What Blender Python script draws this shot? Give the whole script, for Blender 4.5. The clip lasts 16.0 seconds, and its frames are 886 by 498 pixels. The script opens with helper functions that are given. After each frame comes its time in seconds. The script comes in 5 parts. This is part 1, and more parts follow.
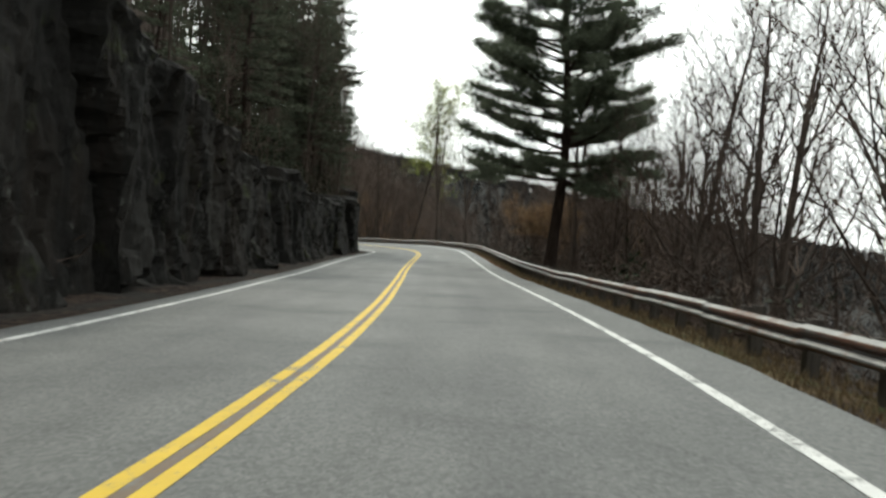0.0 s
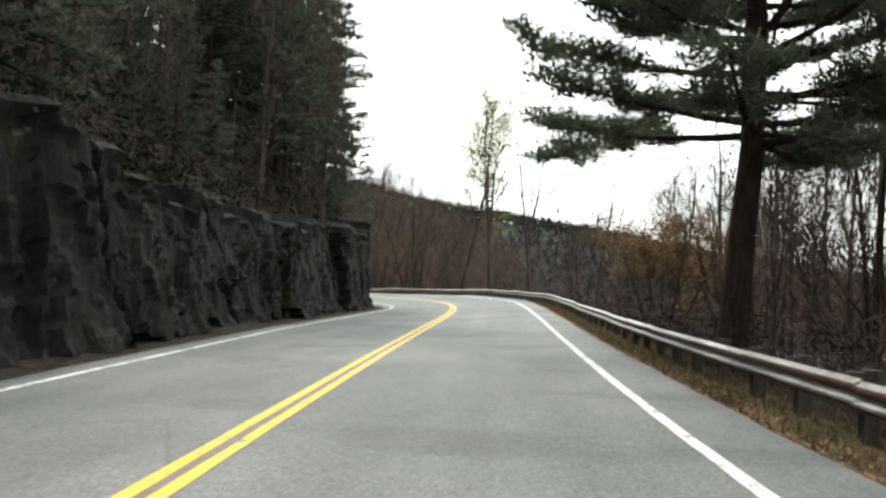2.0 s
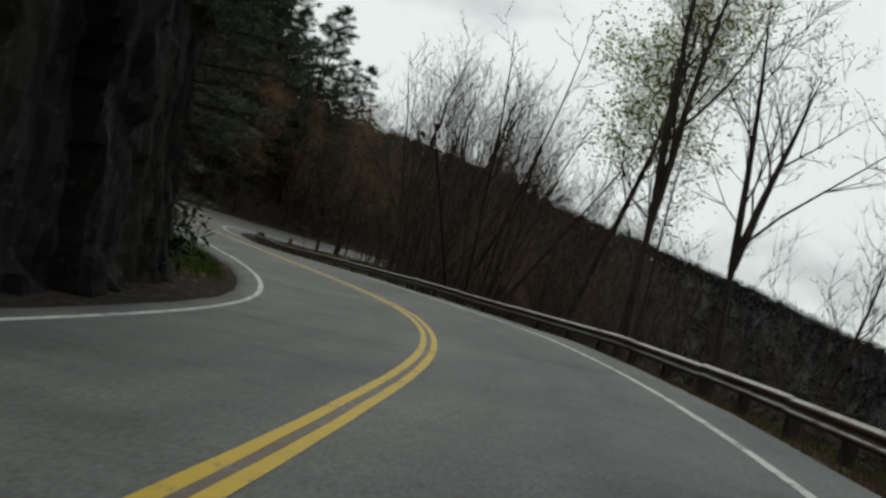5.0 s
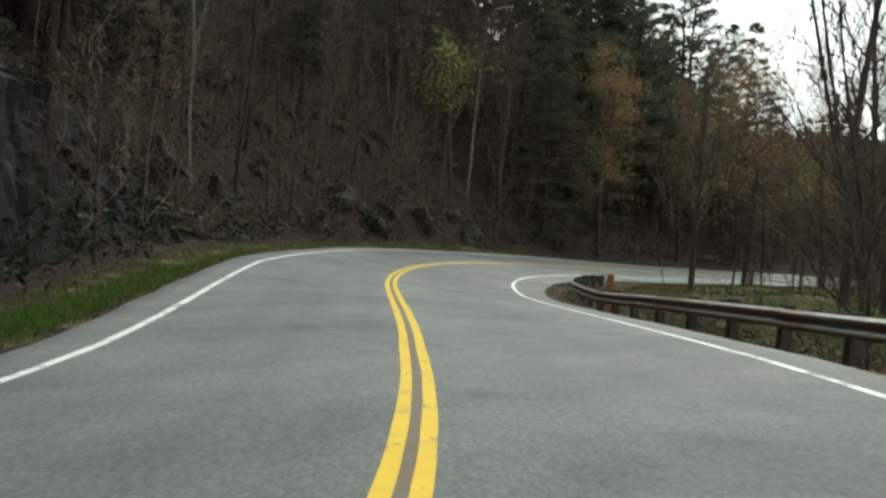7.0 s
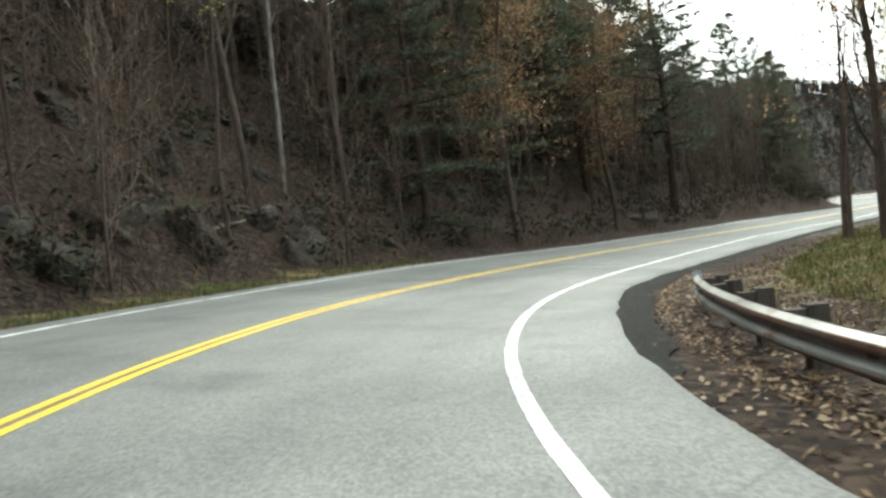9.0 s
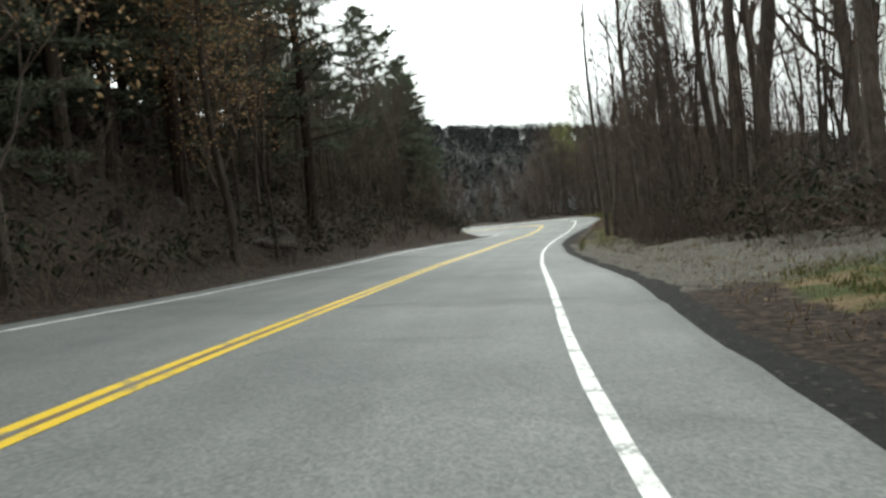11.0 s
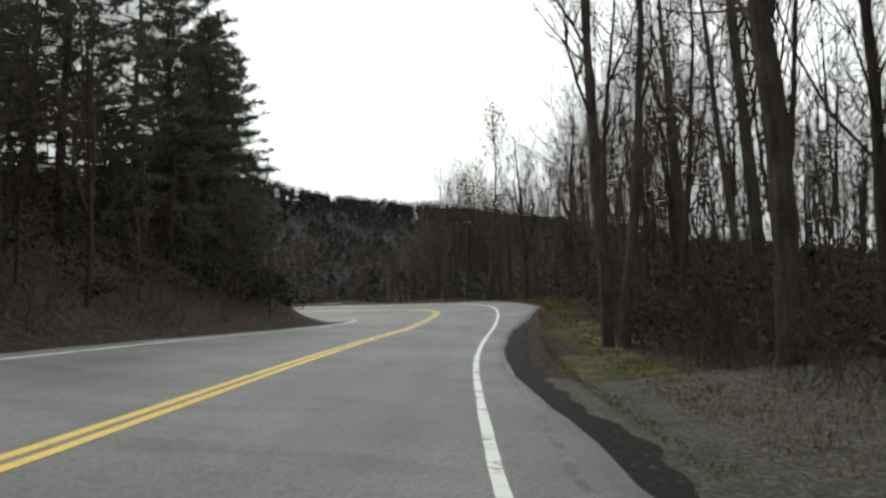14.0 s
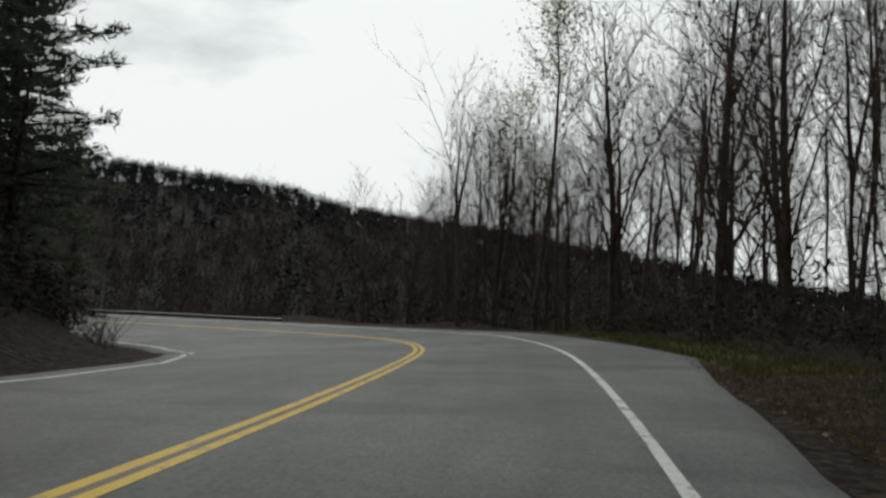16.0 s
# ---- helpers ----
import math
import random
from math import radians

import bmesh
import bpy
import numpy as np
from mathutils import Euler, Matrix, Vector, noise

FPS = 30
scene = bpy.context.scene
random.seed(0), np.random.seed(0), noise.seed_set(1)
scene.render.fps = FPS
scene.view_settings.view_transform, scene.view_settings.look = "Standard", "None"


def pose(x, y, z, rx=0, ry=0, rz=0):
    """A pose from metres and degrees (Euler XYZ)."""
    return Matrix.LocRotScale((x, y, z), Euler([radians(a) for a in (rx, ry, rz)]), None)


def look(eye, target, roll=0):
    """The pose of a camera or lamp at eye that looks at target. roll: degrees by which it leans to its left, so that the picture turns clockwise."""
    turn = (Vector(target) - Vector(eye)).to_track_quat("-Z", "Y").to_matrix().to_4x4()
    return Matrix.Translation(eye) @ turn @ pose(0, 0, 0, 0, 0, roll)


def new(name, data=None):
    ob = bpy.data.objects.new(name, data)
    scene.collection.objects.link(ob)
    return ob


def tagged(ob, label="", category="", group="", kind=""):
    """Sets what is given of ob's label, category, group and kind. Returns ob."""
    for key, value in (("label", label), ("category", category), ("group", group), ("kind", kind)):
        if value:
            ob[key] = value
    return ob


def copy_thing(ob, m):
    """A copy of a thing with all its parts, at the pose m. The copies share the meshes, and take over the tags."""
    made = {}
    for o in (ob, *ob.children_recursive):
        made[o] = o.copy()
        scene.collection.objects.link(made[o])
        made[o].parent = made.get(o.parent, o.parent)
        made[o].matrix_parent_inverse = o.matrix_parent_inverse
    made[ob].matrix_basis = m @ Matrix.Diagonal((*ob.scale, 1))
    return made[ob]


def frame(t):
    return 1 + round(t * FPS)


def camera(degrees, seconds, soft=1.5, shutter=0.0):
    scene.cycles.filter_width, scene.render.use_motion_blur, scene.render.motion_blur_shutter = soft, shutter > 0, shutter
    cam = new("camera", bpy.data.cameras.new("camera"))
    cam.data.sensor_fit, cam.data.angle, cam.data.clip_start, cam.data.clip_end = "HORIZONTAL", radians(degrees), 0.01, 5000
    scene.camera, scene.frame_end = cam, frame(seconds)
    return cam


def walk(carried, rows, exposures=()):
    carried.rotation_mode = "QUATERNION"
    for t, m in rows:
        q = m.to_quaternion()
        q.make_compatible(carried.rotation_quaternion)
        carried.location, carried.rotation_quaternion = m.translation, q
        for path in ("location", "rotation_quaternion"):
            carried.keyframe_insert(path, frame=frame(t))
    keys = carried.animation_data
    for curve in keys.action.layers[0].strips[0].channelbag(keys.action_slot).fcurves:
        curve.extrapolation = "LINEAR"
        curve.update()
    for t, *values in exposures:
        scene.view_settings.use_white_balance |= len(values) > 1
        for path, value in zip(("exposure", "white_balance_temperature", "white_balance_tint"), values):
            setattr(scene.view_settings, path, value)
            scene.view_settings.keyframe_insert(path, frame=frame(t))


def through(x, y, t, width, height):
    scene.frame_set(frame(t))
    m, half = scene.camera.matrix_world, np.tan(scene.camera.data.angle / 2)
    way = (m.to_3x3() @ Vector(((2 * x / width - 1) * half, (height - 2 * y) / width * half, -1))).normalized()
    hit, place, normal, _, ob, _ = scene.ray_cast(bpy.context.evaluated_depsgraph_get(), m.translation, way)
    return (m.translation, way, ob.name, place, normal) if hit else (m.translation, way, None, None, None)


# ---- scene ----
cam = camera(53.9, 16.0, soft=2.7, shutter=0.1)
PATH = [
    (0.0, pose(1.560, -0.011, 1.211, 89.53, -4.89, 5.01)),
    (0.5, pose(1.457, 6.011, 1.216, 90.20, -5.19, 8.84)),
    (1.0, pose(1.120, 12.239, 1.217, 91.18, -1.98, 9.68)),
    (1.5, pose(0.518, 18.399, 1.208, 92.17, -2.25, 9.67)),
    (2.0, pose(0.033, 24.546, 1.192, 92.54, -3.31, 9.08)),
    (2.5, pose(-0.701, 31.088, 1.174, 91.53, -2.69, 7.63)),
    (3.0, pose(-1.385, 38.272, 1.210, 92.19, -2.87, 8.76)),
    (3.5, pose(-2.155, 45.718, 1.256, 92.11, -4.55, 9.34)),
    (4.0, pose(-3.056, 53.495, 1.313, 91.93, -8.55, 11.30)),
    (4.5, pose(-4.047, 61.343, 1.366, 91.72, -13.32, 14.10)),
    (5.0, pose(-5.134, 68.999, 1.440, 91.54, -17.32, 17.48)),
    (5.5, pose(-6.362, 76.196, 1.502, 91.46, -18.99, 21.46)),
    (6.0, pose(-8.290, 82.956, 1.473, 91.30, -16.49, 30.43)),
    (6.5, pose(-11.145, 88.849, 1.399, 91.19, -12.70, 38.37)),
    (7.0, pose(-14.749, 94.422, 1.322, 89.20, -4.97, 45.98)),
    (7.5, pose(-19.078, 99.634, 1.267, 89.81, -0.48, 48.03)),
    (8.0, pose(-24.021, 104.754, 1.216, 88.80, 8.02, 48.09)),
    (8.5, pose(-28.743, 109.490, 1.118, 92.66, 4.06, 43.73)),
    (9.0, pose(-32.983, 113.997, 1.048, 89.88, 6.43, 36.22)),
    (9.5, pose(-36.563, 118.729, 1.096, 90.47, 10.53, 30.91)),
    (10.0, pose(-39.545, 123.547, 1.155, 90.25, 9.74, 21.51)),
    (10.5, pose(-41.646, 128.652, 1.164, 89.72, 7.88, 14.56)),
    (11.0, pose(-43.050, 134.032, 1.156, 89.09, 5.65, 9.99)),
    (11.5, pose(-43.917, 139.727, 1.168, 88.56, 3.78, 7.35)),
    (12.0, pose(-44.465, 145.835, 1.197, 88.34, 2.99, 6.51)),
    (12.5, pose(-45.053, 152.193, 1.221, 87.02, 0.32, 3.66)),
    (13.0, pose(-45.322, 158.198, 1.175, 90.71, 2.51, 4.32)),
    (13.5, pose(-45.695, 166.070, 1.116, 94.41, 2.08, 3.91)),
    (14.0, pose(-45.993, 174.398, 1.042, 94.14, 1.27, 2.58)),
    (14.5, pose(-46.347, 182.241, 1.006, 92.13, 2.33, 1.77)),
    (15.0, pose(-46.740, 190.264, 1.073, 95.35, 2.68, 1.18)),
    (15.5, pose(-46.832, 198.844, 1.190, 96.89, -0.16, 3.49)),
    (16.0, pose(-46.680, 207.637, 1.398, 95.86, -2.83, 4.01)),
]

# road: curvature, rise and cross fall at even steps
BEND = [0.010496, 0.009810, 0.009121, 0.008422, 0.006971, 0.002562, -0.000058, 0.000461, 0.001457, -0.002766, -0.000573, 0.000167, 0.000345, 0.001152, 0.002274, 0.003993, 0.006831, 0.012096, 0.019764, 0.026047, 0.030268, 0.027017, 0.016410, 0.007202, -0.002568, -0.014378, -0.024198, -0.028946, -0.028738, -0.023887, -0.018806, -0.012168, -0.003828, 0.001274, -0.000090, -0.002032, -0.001642, 0.000199, -0.001877, -0.004249, -0.000861, -0.003257, -0.005634, -0.003564, -0.002311, 0.001705, 0.004040, 0.004198, 0.010123, 0.022843, 0.036323, 0.049314, 0.061869, 0.068000, 0.055000, 0.035000, 0.015000]
RISE = [-0.010, 0.002, -0.015, -0.054, 0.053, 0.129, 0.233, 0.202, 0.046, -0.017, 0.229, 0.225, 0.213, 0.152, 0.112, 0.167, 0.375, 0.897, 1.276, 1.381, 1.458]
BANK = [-0.0282, -0.0414, -0.0461, -0.0379, -0.0343, -0.0606, -0.1099, -0.1227, -0.0621, 0.0481, 0.0703, 0.0813, 0.0525, 0.0644, 0.0865, 0.0723, 0.0277, -0.0458, -0.1045, -0.1045, -0.0835]
CENTRE = [-0.060, -0.008, 0.071, -0.029, -0.032, 0.003, -0.176, -0.121, -0.355, -0.248, -0.119, -0.067, 0.050, 0.061, 0.180, 0.050, -0.005, -0.090, -0.178, -0.160, -0.099]
LEFT = [3.289, 3.177, 3.157, 3.225, 3.408, 3.507, 3.592, 3.825, 3.774, 3.964, 3.877, 3.810, 3.717, 3.738, 3.892, 4.033, 4.081, 3.990, 3.853, 3.724, 3.607]
S_FIRST, BEND_STEP, RISE_STEP = -12.72, 5.30, 14.84
WIDTH_RIGHT = 3.50
RAIL_OFF, RAIL_TOP, RAIL_END = 5.5, 0.37, 137.8
EXPOSURES = [
    (0, -1.45, 6600, 2), (0.5, -1.2, 6600, 2), (1, -0.85, 6600, 2), (1.5, -0.85, 6600, 2), (2, -0.8, 6600, 2), (2.5, -1.28, 6600, 2),
    (3, -1.68, 6600, 2), (5.5, -2.95, 6400, 2), (6, -2.6, 6500, 2), (6.5, -2.05, 6600, 2), (7, -1.35, 6480, -3), (7.5, -1.2, 6480, -3),
    (8, -0.75, 6480, -3), (8.5, 0, 6480, -3), (9, -0.4, 6480, -3), (9.7, -0.55, 6480, -3), (12, -1.2, 6420, 2), (12.5, -1.2, 6420, 2),
    (13, -1.15, 6420, 2), (13.5, -1.3, 6420, 2), (14, -1.75, 6480, 5), (14.5, -1.85, 6480, 5), (15, -1.62, 6480, 5), (15.5, -2.12, 6480, 5),
    (16, -2.75, 6480, 5),
]
scene.view_settings.exposure = 0.0
walk(cam, PATH, EXPOSURES)

# ---- world and sun: bright broken overcast, sun ahead behind thin cloud ----
SUN_TURN, SUN_HEIGHT = -26.0, 40.0
world = bpy.data.worlds.new("sky")
scene.world = world
world.use_nodes = True
wn, wl = world.node_tree.nodes, world.node_tree.links
wn.clear()
w_out = wn.new("ShaderNodeOutputWorld")
w_sky = wn.new("ShaderNodeTexSky")
w_sky.sky_type = "NISHITA"
w_sky.sun_disc = False
w_sky.sun_elevation = radians(SUN_HEIGHT)
w_sky.sun_rotation = radians(SUN_TURN)
w_blue = wn.new("ShaderNodeBackground")
w_blue.inputs["Strength"].default_value = 0.15
w_cloud = wn.new("ShaderNodeBackground")
w_cloud.inputs["Color"].default_value = (0.97, 0.985, 1.0, 1)
# cloud glows most where it veils the sun
w_dot = wn.new("ShaderNodeVectorMath")
w_dot.operation = "DOT_PRODUCT"
w_dot.inputs[1].default_value = (math.sin(radians(SUN_TURN)) * math.cos(radians(SUN_HEIGHT)), math.cos(radians(SUN_TURN)) * math.cos(radians(SUN_HEIGHT)), math.sin(radians(SUN_HEIGHT)))
w_glow = wn.new("ShaderNodeMapRange")
w_glow.interpolation_type = "SMOOTHSTEP"
for key, value in (("From Min", -0.75), ("From Max", 1.0), ("To Min", 0.5), ("To Max", 6.4)):
    w_glow.inputs[key].default_value = value
wl.new(w_dot.outputs["Value"], w_glow.inputs["Value"])
wl.new(w_glow.outputs["Result"], w_cloud.inputs["Strength"])
w_mix = wn.new("ShaderNodeMixShader")
w_tc = wn.new("ShaderNodeTexCoord")
w_map = wn.new("ShaderNodeMapping")
w_map.inputs["Scale"].default_value = (1.0, 1.0, 2.4)
w_noise = wn.new("ShaderNodeTexNoise")
w_noise.inputs["Scale"].default_value = 2.3
w_noise.inputs["Detail"].default_value = 7
w_noise.inputs["Roughness"].default_value = 0.55
w_ramp = wn.new("ShaderNodeValToRGB")
w_ramp.color_ramp.elements[0].position = 0.30
w_ramp.color_ramp.elements[0].color = (0.38, 0.38, 0.38, 1)
w_ramp.color_ramp.elements[1].position = 0.47
wl.new(w_tc.outputs["Generated"], w_dot.inputs[0])
wl.new(w_tc.outputs["Generated"], w_map.inputs["Vector"])
wl.new(w_map.outputs["Vector"], w_noise.inputs["Vector"])
wl.new(w_noise.outputs["Fac"], w_ramp.inputs["Fac"])
wl.new(w_sky.outputs["Color"], w_blue.inputs["Color"])
wl.new(w_ramp.outputs["Color"], w_mix.inputs["Fac"])
wl.new(w_blue.outputs["Background"], w_mix.inputs[1])
wl.new(w_cloud.outputs["Background"], w_mix.inputs[2])
wl.new(w_mix.outputs["Shader"], w_out.inputs["Surface"])

sun = new("sun", bpy.data.lights.new("sun", "SUN"))
sun.data.energy = 2.8
sun.data.angle = radians(5)
sun.data.color = (1.0, 0.95, 0.88)
_t, _h = radians(SUN_TURN), radians(SUN_HEIGHT)
sun.matrix_world = look((0, 0, 0), (-math.sin(_t) * math.cos(_h), -math.cos(_t) * math.cos(_h), -math.sin(_h)))


# ---- materials ----
def rgb(r, g, b):
    return (r, g, b, 1.0)


class Nodes:
    """A small builder for node materials."""

    def __init__(self, name, rough=0.9, spec=0.12):
        self.m = bpy.data.materials.new(name)
        self.m.use_nodes = True
        self.n, self.l = self.m.node_tree.nodes, self.m.node_tree.links
        self.bsdf = self.n["Principled BSDF"]
        self.bsdf.inputs["Roughness"].default_value = rough
        self.bsdf.inputs["Specular IOR Level"].default_value = spec
        self.tc = self.n.new("ShaderNodeTexCoord")

    def link(self, a, b):
        self.l.new(a, b)

    def noise(self, scale, detail=5, rough=0.6, stretch=(1, 1, 1), kind="Fac"):
        mp = self.n.new("ShaderNodeMapping")
        mp.inputs["Scale"].default_value = stretch
        t = self.n.new("ShaderNodeTexNoise")
        t.inputs["Scale"].default_value = scale
        t.inputs["Detail"].default_value = detail
        t.inputs["Roughness"].default_value = rough
        self.link(self.tc.outputs["Object"], mp.inputs["Vector"])
        self.link(mp.outputs["Vector"], t.inputs["Vector"])
        return t.outputs[kind]

    def voronoi(self, scale, stretch=(1, 1, 1), feature="F1", out="Distance"):
        mp = self.n.new("ShaderNodeMapping")
        mp.inputs["Scale"].default_value = stretch
        t = self.n.new("ShaderNodeTexVoronoi")
        t.feature = feature
        t.inputs["Scale"].default_value = scale
        self.link(self.tc.outputs["Object"], mp.inputs["Vector"])
        self.link(mp.outputs["Vector"], t.inputs["Vector"])
        return t.outputs[out]

    def ramp(self, fac, *stops):
        r = self.n.new("ShaderNodeValToRGB")
        e = r.color_ramp.elements
        e[0].position, e[0].color = stops[0]
        e[1].position, e[1].color = stops[-1]
        for pos, col in stops[1:-1]:
            x = e.new(pos)
            x.color = col
        self.link(fac, r.inputs["Fac"])
        return r.outputs["Color"]

    def mix(self, fac, a, b, how="MIX"):
        x = self.n.new("ShaderNodeMix")
        x.data_type, x.blend_type = "RGBA", how
        for sock, v in ((x.inputs[0], fac), (x.inputs[6], a), (x.inputs[7], b)):
            if isinstance(v, (int, float, tuple)):
                sock.default_value = v
            else:
                self.link(v, sock)
        return x.outputs[2]

    def math(self, how, a, b=0.0):
        x = self.n.new("ShaderNodeMath")
        x.operation = how
        for sock, v in ((x.inputs[0], a), (x.inputs[1], b)):
            if isinstance(v, (int, float)):
                sock.default_value = v
            else:
                self.link(v, sock)
        return x.outputs[0]

    def attribute(self, name, out="Color"):
        x = self.n.new("ShaderNodeAttribute")
        x.attribute_name = name
        return x.outputs[out]

    def split(self, col):
        x = self.n.new("ShaderNodeSeparateColor")
        self.link(col, x.inputs[0])
        return x.outputs

    def bump(self, h, strength=0.4, dist=0.02):
        x = self.n.new("ShaderNodeBump")
        x.inputs["Strength"].default_value = strength
        x.inputs["Distance"].default_value = dist
        self.link(h, x.inputs["Height"])
        self.link(x.outputs["Normal"], self.bsdf.inputs["Normal"])

    def done(self, col, rough=None):
        if isinstance(col, tuple):
            self.bsdf.inputs["Base Color"].default_value = col
        else:
            self.link(col, self.bsdf.inputs["Base Color"])
        if rough is not None:
            self.link(rough, self.bsdf.inputs["Roughness"])
        return self.m

    def random(self):
        return self.n.new("ShaderNodeObjectInfo").outputs["Random"]

    def island(self):
        return self.n.new("ShaderNodeNewGeometry").outputs["Random Per Island"]


def asphalt_nodes(k):
    grit = k.noise(55, 3, 0.8)
    patch = k.noise(0.2, 5, 0.6)
    streak = k.noise(0.9, 5, 0.6, (1.0, 0.25, 1.0))
    chip = k.split(k.voronoi(48, (1, 1, 1), "F1", "Color"))[0]
    base = k.ramp(k.math("ADD", k.math("MULTIPLY", grit, 0.55), k.math("MULTIPLY", chip, 0.45)), (0.2, rgb(0.08, 0.082, 0.08)), (0.5, rgb(0.145, 0.148, 0.142)), (0.8, rgb(0.23, 0.232, 0.222)))
    base = k.mix(k.ramp(patch, (0.4, rgb(0, 0, 0)), (0.6, rgb(1, 1, 1))), base, k.mix(1.0, base, rgb(0.74, 0.75, 0.755), "MULTIPLY"))
    base = k.mix(0.6, base, k.ramp(streak, (0.3, rgb(0.66, 0.66, 0.67)), (0.6, rgb(1.08, 1.08, 1.06))), "MULTIPLY")
    return base, grit


def make_asphalt():
    k = Nodes("asphalt", 0.72, 0.4)
    base, grit = asphalt_nodes(k)
    across = k.split(k.attribute("lane"))
    # wheel paths polished darker, the lane's middle stained by drips
    base = k.mix(across[0], base, k.mix(1.0, base, rgb(0.86, 0.86, 0.86), "MULTIPLY"))
    base = k.mix(across[1], base, k.mix(1.0, base, rgb(0.72, 0.72, 0.73), "MULTIPLY"))
    # darker soft-edged patches, drawn out along x
    dark_patch = k.ramp(k.noise(0.5, 3, 0.55, (0.55, 1.0, 1.0)), (0.55, rgb(0, 0, 0)), (0.66, rgb(1, 1, 1)))
    base = k.mix(k.math("MULTIPLY", dark_patch, 0.8), base, k.mix(1.0, base, rgb(0.66, 0.66, 0.67), "MULTIPLY"))
    crack = k.voronoi(0.32, (1, 1, 1), "DISTANCE_TO_EDGE")
    broken = k.ramp(k.noise(0.22, 2), (0.5, rgb(0, 0, 0)), (0.62, rgb(1, 1, 1)))
    line = k.ramp(crack, (0.0, rgb(1, 1, 1)), (0.008, rgb(0, 0, 0)))
    base = k.mix(k.math("MULTIPLY", k.math("MULTIPLY", line, broken), k.math("MULTIPLY", k.noise(6, 4, 0.8), 0.8)), base, rgb(0.03, 0.03, 0.03))
    k.bump(grit, 0.5, 0.006)
    return k.done(base)


def make_paint(name, col, wear):
    k = Nodes(name, 0.6, 0.4)
    base, grit = asphalt_nodes(k)
    big = k.noise(2.6, 6, 0.75)
    fine = k.noise(38, 4, 0.8)
    f = k.math("ADD", k.math("MULTIPLY", big, 0.6), k.math("MULTIPLY", fine, 0.4))
    keep = k.ramp(f, (wear, rgb(0, 0, 0)), (wear + 0.05, rgb(1, 1, 1)))
    dirty = k.mix(k.noise(4, 4), col, tuple(c * 0.72 for c in col[:3]) + (1,))
    k.bump(grit, 0.3, 0.004)
    return k.done(k.mix(keep, base, dirty))


def make_ground():
    k = Nodes("ground_cover", 0.95)
    cover = k.split(k.attribute("cover"))
    leaf = k.voronoi(9, (1, 1, 1), "F1", "Color")
    leaf_t = k.math("ADD", k.math("MULTIPLY", k.split(leaf)[0], 0.6), k.math("MULTIPLY", k.noise(1.3, 6, 0.7), 0.4))
    litter = k.ramp(leaf_t, (0.2, rgb(0.016, 0.0118, 0.0102)), (0.45, rgb(0.034, 0.0245, 0.0195)), (0.65, rgb(0.056, 0.040, 0.031)), (0.88, rgb(0.096, 0.069, 0.052)))
    g = k.noise(14, 6, 0.75)
    grass = k.ramp(g, (0.25, rgb(0.016, 0.026, 0.009)), (0.5, rgb(0.05, 0.068, 0.02)), (0.75, rgb(0.13, 0.115, 0.05)))
    grass = k.mix(k.ramp(k.noise(0.8, 4), (0.45, rgb(0, 0, 0)), (0.6, rgb(1, 1, 1))), grass, k.ramp(g, (0.3, rgb(0.08, 0.055, 0.03)), (0.7, rgb(0.26, 0.19, 0.11))))
    v = k.voronoi(22, (1, 1, 1), "F1", "Color")
    stone = k.mix(0.5, k.ramp(k.split(v)[1], (0.1, rgb(0.045, 0.042, 0.036)), (0.6, rgb(0.1, 0.093, 0.08)), (0.95, rgb(0.24, 0.225, 0.195))), k.ramp(k.noise(1.5, 6, 0.7), (0.3, rgb(0.055, 0.047, 0.038)), (0.7, rgb(0.132, 0.118, 0.098))))
    dirt = k.ramp(k.noise(6, 6, 0.75), (0.3, rgb(0.016, 0.015, 0.014)), (0.7, rgb(0.06, 0.055, 0.048)))
    n = k.noise(1.7, 5, 0.7)

    def edge(ch):
        return k.ramp(k.math("ADD", ch, k.math("MULTIPLY", k.math("SUBTRACT", n, 0.5), 0.7)), (0.42, rgb(0, 0, 0)), (0.58, rgb(1, 1, 1)))

    col = k.mix(edge(cover[0]), litter, grass)
    col = k.mix(edge(cover[1]), col, stone)
    col = k.mix(edge(cover[2]), col, dirt)
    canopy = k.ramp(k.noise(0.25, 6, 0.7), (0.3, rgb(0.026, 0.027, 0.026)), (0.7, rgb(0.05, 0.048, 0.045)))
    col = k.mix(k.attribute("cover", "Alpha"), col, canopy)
    k.bump(k.noise(20, 6, 0.8), 0.8, 0.06)
    return k.done(col)


def make_ledge():
    k = Nodes("bank_ledge_rock", 0.9)
    strata = k.noise(1.6, 7, 0.7, (1, 1, 2.6))
    col = k.ramp(strata, (0.3, rgb(0.03, 0.026, 0.024)), (0.5, rgb(0.06, 0.055, 0.051)), (0.7, rgb(0.15, 0.145, 0.132)))
    moss = k.ramp(k.noise(1.4, 6, 0.7), (0.5, rgb(0, 0, 0)), (0.62, rgb(1, 1, 1)))
    col = k.mix(k.math("MULTIPLY", moss, 0.6), col, rgb(0.05, 0.055, 0.025))
    litter = k.ramp(k.noise(3.0, 6, 0.75), (0.52, rgb(0, 0, 0)), (0.6, rgb(1, 1, 1)))
    col = k.mix(k.math("MULTIPLY", litter, 0.7), col, rgb(0.065, 0.045, 0.034))
    k.bump(k.noise(6, 8, 0.75), 0.9, 0.08)
    return k.done(col)


